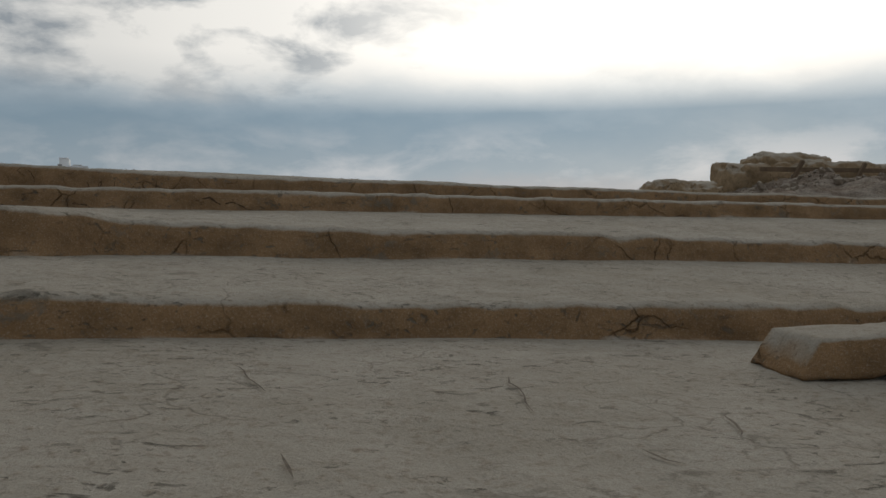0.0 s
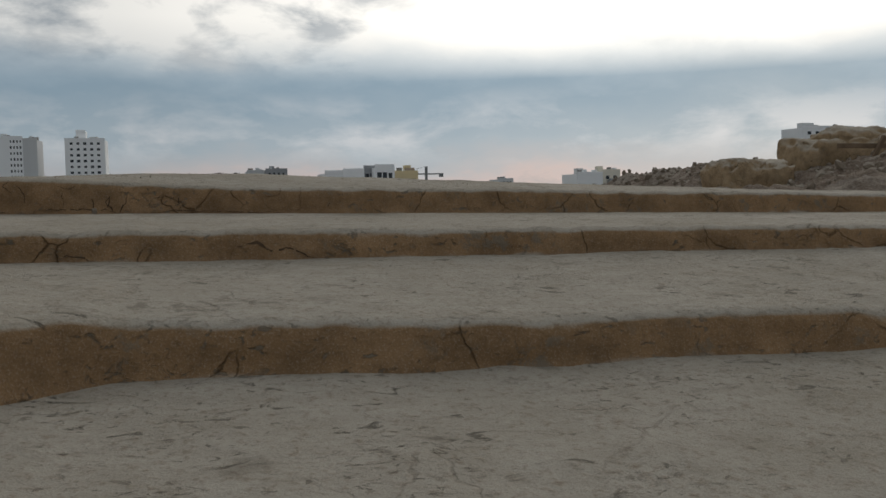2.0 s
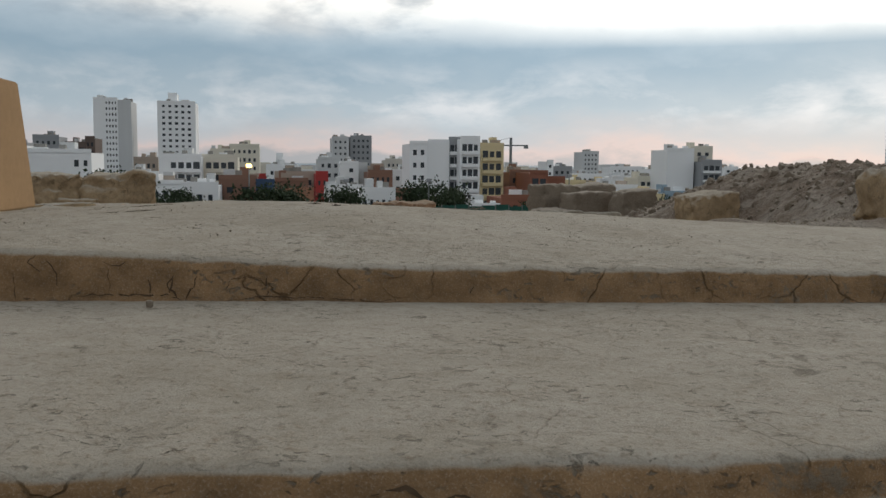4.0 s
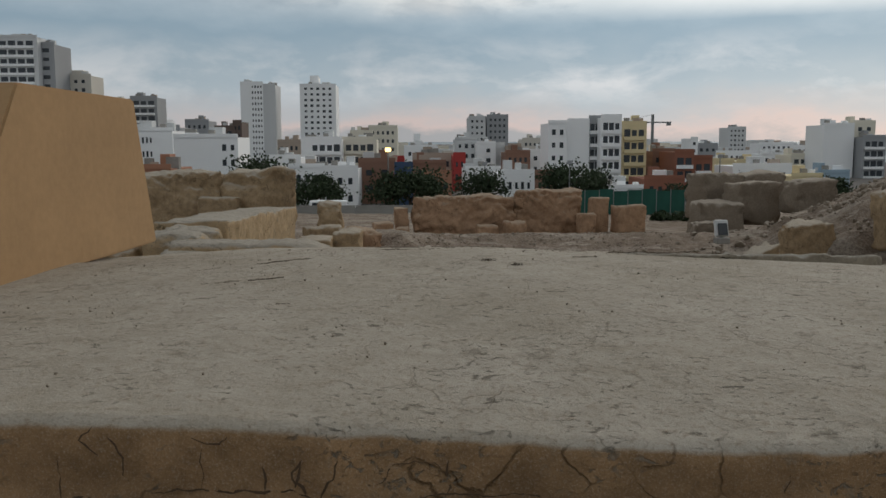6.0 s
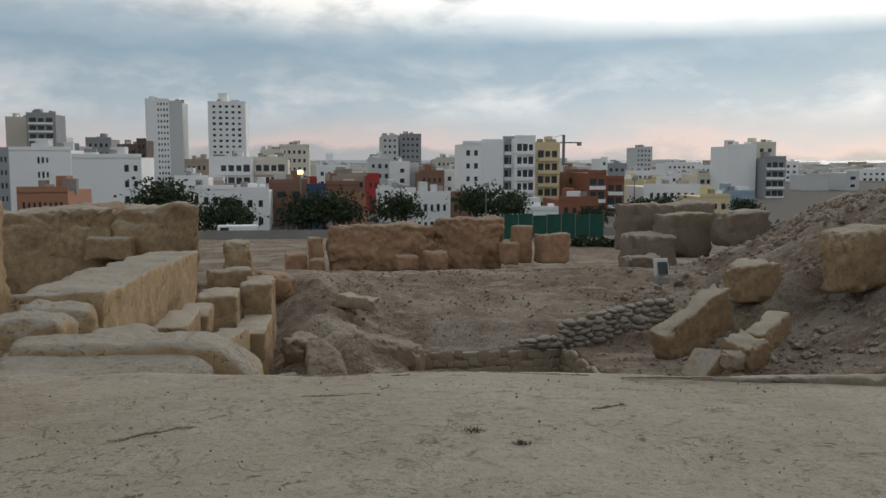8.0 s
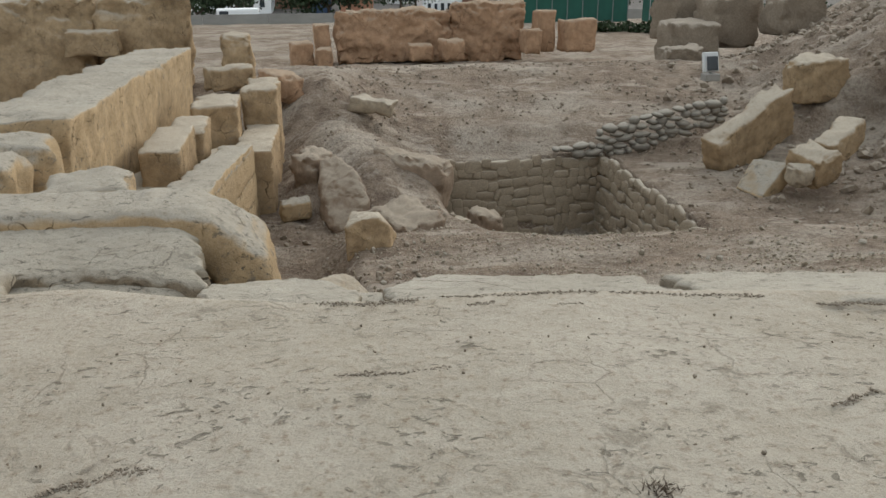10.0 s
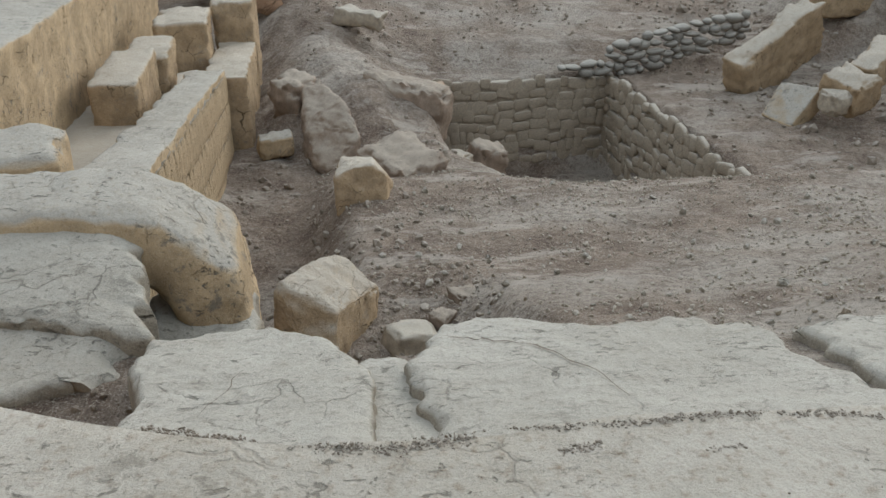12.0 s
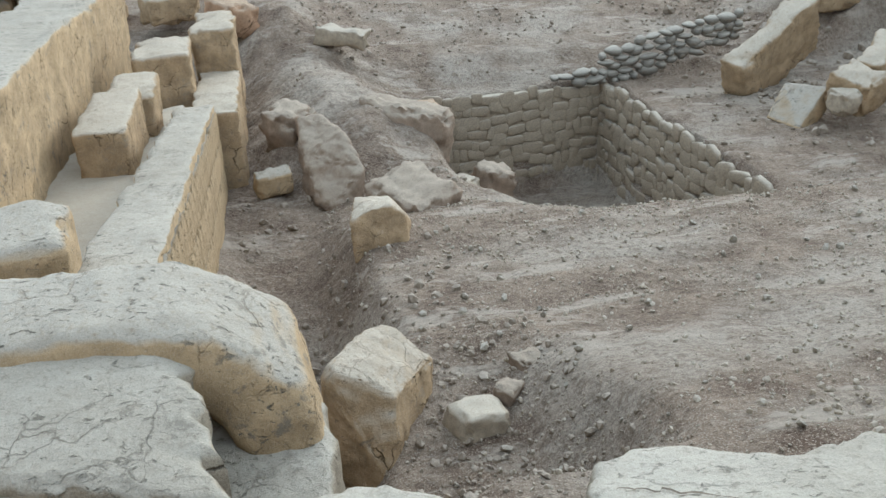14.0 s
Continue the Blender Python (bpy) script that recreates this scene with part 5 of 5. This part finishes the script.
building(103.0, 268, 7.8, 12, -5.5, yellow, 4, 3, (-0.42, 0.42), 0, 0, "yellow house row in the city")
building(193.6, 528, 10.7, 16, 8.0, grey2, 4, 12, (-0.42, 0.42), 0, 0, "grey tower by the sea")
building(124.8, 338, 16.5, 12, -3.8, white, 7, 3, (-0.42, 0.42), 0, 0, "white house row in the city")
building(178.3, 431, 17.2, 12, -1.0, white, 6, 3, (-0.42, 0.42), 0, 0, "white blocks far off")
building(191.4, 438, 25.8, 12, -2.5, white, 8, 3, (-0.42, 0.42), 0, 0, "white blocks near the sea")
building(126.9, 306, 10.5, 12, -4.1, white, 4, 4, (-0.42, 0.42), 0, 0, "white block with dark windows")
building(119.4, 268, 7.4, 12, -3.7, cream, 3, 5, (-0.42, 0.42), 1, 0, "cream block with balconies")
building(152.0, 326, 4.3, 12, -3.3, white, 2, 4, (-0.42, 0.42), 0, 0, "white narrow block in the city")
building(124.2, 256, 8.9, 12, 5.1, white, 0, 0, (-0.42, 0.42), 0, 0, "tall white party wall of a block")
building(133.6, 260, 6.6, 12, 5.9, cream, 2, 2, (-0.39, 0.39), 0, 0, "cream block with a yellow roof storey")
building(132.6, 252, 6.7, 12, 1.6, grey, 3, 7, (-0.42, 0.42), 1, 0, "dark grey glazed block")
building(234.0, 426, 7.9, 12, -0.5, white, 2, 5, (-0.42, 0.42), 0, 0, "white block in the haze")
building(178.2, 306, 8.8, 12, -4.4, grey2, 0, 0, (-0.42, 0.42), 0, 0, "grey blank block behind the mound")
building(261.1, 426, 12.9, 12, -5.9, white, 4, 2, (-0.42, 0.42), 0, 0, "pale houses in the distance")
building(191.6, 306, 4.9, 12, -3.6, grey2, 1, 2, (-0.42, 0.42), 0, 0, "small grey block in the city")
building(292.4, 436, 32.0, 12, -4.6, white, 8, 2, (-0.42, 0.42), 0, 0, "pale house row in the distance")
building(298.8, 386, 52.2, 12, -2.8, cream, 9, 3, (-0.42, 0.42), 0, 0, "cream houses beyond the rubble")
building(334.1, 356, 69.4, 12, -1.1, white, 10, 3, (-0.42, 0.42), 0, 0, "white houses beyond the rubble")
building(80.4, 178, 6.4, 12, -6.3, yellow, 3, 1, (-0.42, 0.42), 0, 0, "low house with a yellow band")
building(91.0, 188, 6.0, 12, -6.0, blue2, 2, 1, (-0.42, 0.42), 0, 0, "pale blue low house")
building(78.4, 196, 13.3, 12, -4.8, white, 7, 2, (-0.42, 0.42), 0, 0, "low white houses in the city")
building(48.1, 166, 7.6, 12, -6.2, brickred, 4, 1, (-0.42, 0.42), 0, 0, "low red house in the city")
building(37.3, 156, 8.6, 12, -7.4, white, 3, 1, (-0.42, 0.42), 0, 0, "low white wall house")
building(-35.6, 128, 6.4, 12, -2.9, orange, 8, 1, (-0.42, 0.42), 0, 0, "orange house with a row of windows")
building(-123.2, 292, 13.1, 14, 33.4, grey2, 4, 14, (-0.42, 0.42), 1, 0, "tall grey tower with balconies")
building(-115.3, 295, 5.3, 14, 31.5, grey, 1, 14, (-0.42, 0.42), 0, 0, "grey tower flank in the city")
building(-114.4, 306, 17.3, 12, 22.5, beige, 6, 8, (-0.42, 0.42), 0, 0, "beige block at the edge of the city")
building(-120.6, 266, 24.5, 12, 10.2, white, 8, 5, (-0.42, 0.42), 0, 0, "white blocks at the edge of the city")
building(224.0, 268, 22.0, 12, 21.0, white, 6, 8, (-0.45, 0.46), 0, 0, "tall white block beyond the rubble hill")


# ---------------- between ruins and city ----------------
def tree_meshes(seed, spread_r, height):
    rng = random.Random(seed)
    bm = bmesh.new()
    limbs = [((0, 0, 0), (rng.uniform(-.2, .2), rng.uniform(-.2, .2), height * 0.5), 0.22, 0.14)]
    top = limbs[0][1]
    tips = []
    for k in range(7):
        a = k * 2.4 + rng.uniform(-.3, .3)
        e = (top[0] + math.cos(a) * spread_r * rng.uniform(.35, .8), top[1] + math.sin(a) * spread_r * rng.uniform(.35, .8), height * rng.uniform(.62, .92))
        limbs.append((top, e, 0.10, 0.03))
        tips.append(Vector(e))
    tips.append(Vector((top[0], top[1], height * 0.9)))
    for a, b, r0, r1 in limbs:
        d = Vector(b) - Vector(a)
        m = Matrix.Translation((Vector(a) + Vector(b)) / 2) @ d.to_track_quat("Z", "Y").to_matrix().to_4x4()
        bmesh.ops.create_cone(bm, cap_ends=True, segments=7, radius1=r0, radius2=r1, depth=d.length, matrix=m)
    trunk = bpy.data.meshes.new("trunk")
    bm.to_mesh(trunk)
    bm.free()
    trunk.materials.append(M_TRUNK)
    verts, faces = [], []
    for t in tips:
        for _ in range(150):
            q = t + Vector((rng.gauss(0, 1), rng.gauss(0, 1), rng.gauss(0, .6))) * spread_r * 0.26
            u = Vector((rng.gauss(0, 1), rng.gauss(0, 1), rng.gauss(0, 1))).normalized() * rng.uniform(0.12, 0.26)
            v = u.cross(Vector((rng.gauss(0, 1), rng.gauss(0, 1), rng.gauss(0, 1)))).normalized() * rng.uniform(0.08, 0.18)
            n = len(verts)
            verts += [tuple(q - u), tuple(q + v), tuple(q + u), tuple(q - v)]
            faces.append((n, n + 1, n + 2, n + 3))
    return trunk, mesh_of("crown", verts, faces, M_LEAF, False)


TREES = [tree_meshes(s, r, h) for s, r, h in ((1, 2.6, 5.0), (2, 3.4, 5.5), (3, 2.2, 4.6))]


def tree(x, y, top, kind, scale=1.0, squash=1.0):
    ob = tagged(new("tree"), "dark green leafy tree at the edge of the city", "tree", "street trees")
    h = (5.0, 5.5, 4.6)[kind] * scale * squash
    ob.matrix_basis = pose(x, y, top - h, 0, 0, x * 37 % 360) @ Matrix.Diagonal((scale, scale, scale * squash, 1))
    link("trunk", TREES[kind][0], ob)
    link("crown", TREES[kind][1], ob)


for x, y, top, kind, sc in ((-20.1, 115, -1.6, 1, 1.25), (-11.4, 112, -3.6, 2, 1.0), (-9.2, 110, -4.4, 0, 0.8), (-1.6, 108, -3.3, 0, 1.1), (1.0, 108, -2.9, 1, 1.15), (3.4, 109, -3.6, 2, 1.0),
                            (10.0, 118, -3.4, 1, 1.0), (12.2, 119, -4.0, 0, 0.9), (22.6, 125, -3.4, 0, 1.1), (25.0, 125, -2.8, 1, 1.2), (28.0, 127, -3.6, 2, 1.1), (44.0, 118, -4.2, 2, 1.0),
                            (47.5, 120, -4.4, 0, 1.0), (52.2, 125, -4.6, 1, 1.0), (61.3, 120, -4.5, 2, 1.0), (37.0, 116, -5.2, 0, 0.9), (-17.5, 114, -2.6, 0, 1.1), (-14, 111, -4.4, 1, 0.9)):
    tree(x, y, top, kind, sc * 1.15)


def bush(x, y, w, h):
    rng = random.Random(int(x * 10))
    verts, faces = [], []
    z = ground_z(x, y)
    for _ in range(420):
        a, r = rng.uniform(0, 6.28), rng.random() ** 0.5
        q = Vector((x + math.cos(a) * r * w / 2, y + math.sin(a) * r * 0.8, z + h * rng.random() * (1.05 - 0.6 * r * r)))
        u = Vector((rng.gauss(0, 1), rng.gauss(0, 1), rng.gauss(0, 1))).normalized() * rng.uniform(0.08, 0.2)
        v = u.cross(Vector((rng.gauss(0, 1), rng.gauss(0, 1), 1))).normalized() * rng.uniform(0.06, 0.14)
        n = len(verts)
        verts += [tuple(q - u), tuple(q + v), tuple(q + u), tuple(q - v)]
        faces.append((n, n + 1, n + 2, n + 3))
    tagged(link("bush", mesh_of("bush", verts, faces, M_LEAF, False)), "low dark green bush on bare ground", "bush", "bushes")


for bx, by, bw, bh in ((26.4, 72, 2.6, 1.0), (24.6, 72.5, 2.2, 0.9), (23.0, 73, 1.8, 0.8), (28.4, 72, 1.6, 0.9), (40, 99, 6, 1.8), (48, 99, 6, 1.7), (56, 100, 6, 1.7)):
    bush(bx, by, bw, bh)

fence = tagged(new("net_fence"), "green netting fence round the site", "fence")
for i in range(9):
    x = 17.2 + i * 1.45
    link("post", slab_mesh(M_METAL), fence, pose(x, 85, -5.2) @ Matrix.Diagonal((0.08, 0.08, 2.6, 1)))
    if i < 8:
        link("netting", slab_mesh(M_NET), fence, pose(x + 0.725, 85, -5.15) @ Matrix.Diagonal((1.4, 0.03, 2.2 + 0.2 * (i % 3), 1)))
container = tagged(new("container"), "dark green site container on bare ground", "container")
link("body", slab_mesh(M_NET), container, pose(30.3, 81, -5.0) @ Matrix.Diagonal((2.4, 1.6, 1.9, 1)))
for i in range(5):
    link("rib", slab_mesh(grey), container, pose(29.2 + i * 0.55, 80.17, -5.0) @ Matrix.Diagonal((0.06, 0.05, 1.9, 1)))
site_wall = tagged(new("boundary_wall"), "low grey wall between the site and the street", "wall", kind="structure")
for i in range(14):
    link("panel", slab_mesh(M_CEMENT), site_wall, pose(-30 + i * 7.0, 103, -8.0) @ Matrix.Diagonal((6.9, 0.2, 2.6, 1)))


def street_lamp(x, y, base, top, lit):
    ob = tagged(new("street_lamp"), "lit street lamp on a grey pole" if lit else "unlit street lamp on a grey pole", "street lamp", "street lamps")
    ob.matrix_basis = pose(x, y, base)
    bm = bmesh.new()
    bmesh.ops.create_cone(bm, cap_ends=True, segments=8, radius1=0.12, radius2=0.07, depth=top - base)
    bmesh.ops.translate(bm, vec=(0, 0, (top - base) / 2), verts=bm.verts)
    part("pole", bm, M_METAL, ob)
    part("lamp_head", box_bm(0.7, 0.35, 0.5, 0.08), M_LAMP if lit else grey, ob, "glowing amber head" if lit else "", False, pose(0, -0.1, top - base))


street_lamp(-1.75, 110, -8.6, -0.4, True)
street_lamp(-1.0, 109, -8.6, -4.0, False)
street_lamp(11.25, 118, -9.3, -2.4, False)
street_lamp(23.25, 120, -9.5, -2.3, False)
street_lamp(42.7, 115, -9.0, -1.4, False)

crane = tagged(new("tower_crane"), "slender tower crane above the roofs", "crane")
link("mast", slab_mesh(M_METAL), crane, pose(91.5, 330, 0.0) @ Matrix.Diagonal((0.9, 0.9, 20.9, 1)))
link("jib", slab_mesh(M_METAL), crane, pose(89.4, 330, 7.5) @ Matrix.Diagonal((18.2, 0.5, 0.5, 1)))
link("counterweight", slab_mesh(M_METAL), crane, pose(97.6, 330, 7.0) @ Matrix.Diagonal((1.6, 0.8, 1.4, 1)))
link("tie", slab_mesh(M_METAL), crane, pose(85.5, 330, 9.0, 0, -14, 0) @ Matrix.Diagonal((12.0, 0.12, 0.12, 1)))

van = tagged(new("van"), "white van parked by the road", "van")
van.matrix_basis = pose(-9.0, 106, -8.2, 0, 0, 4)
part("body", box_bm(4.6, 1.8, 1.5, 0.18, True, 2), white, van, "", False, pose(0, 0, 0.4))
part("windscreen", box_bm(1.0, 1.6, 0.6, 0.05), M_GLASS, van, "", False, pose(-1.5, -0.15, 1.1))
for wx in (-1.4, 1.4):
    bm = bmesh.new()
    bmesh.ops.create_cone(bm, cap_ends=True, segments=14, radius1=0.34, radius2=0.34, depth=0.25, matrix=pose(wx, -0.85, 0.34, 90, 0, 0))
    part("wheel", bm, M_GLASS, van)

# low roofs running on to the sea
far = random.Random(12)
verts, faces = [], []
for _ in range(900):
    y = 440 + 620 * far.random() ** 0.8
    x = far.uniform(-0.75, 0.9) * y
    w, d, h = far.uniform(7, 20), far.uniform(6, 14), far.uniform(3.0, 6.5) + (far.random() < 0.06) * far.uniform(2, 6)
    n = len(verts)
    verts += [(x + sx * w / 2, y + sy * d / 2, z) for z in (-10.5, -10 + h) for sx, sy in ((-1, -1), (1, -1), (1, 1), (-1, 1))]
    faces += [tuple(n + k for k in f) for f in ((0, 1, 5, 4), (1, 2, 6, 5), (2, 3, 7, 6), (3, 0, 4, 7), (4, 5, 6, 7))]
far_me = mesh_of("far_houses", verts, faces, grey2, False)
for mt in (white, cream, tan, beige):
    far_me.materials.append(mt)
far_me.polygons.foreach_set("material_index", [(i // 5) * 7 % 5 for i in range(len(far_me.polygons))])
tagged(link("far_houses", far_me), "low pale houses running on towards the sea", "houses", kind="stuff")
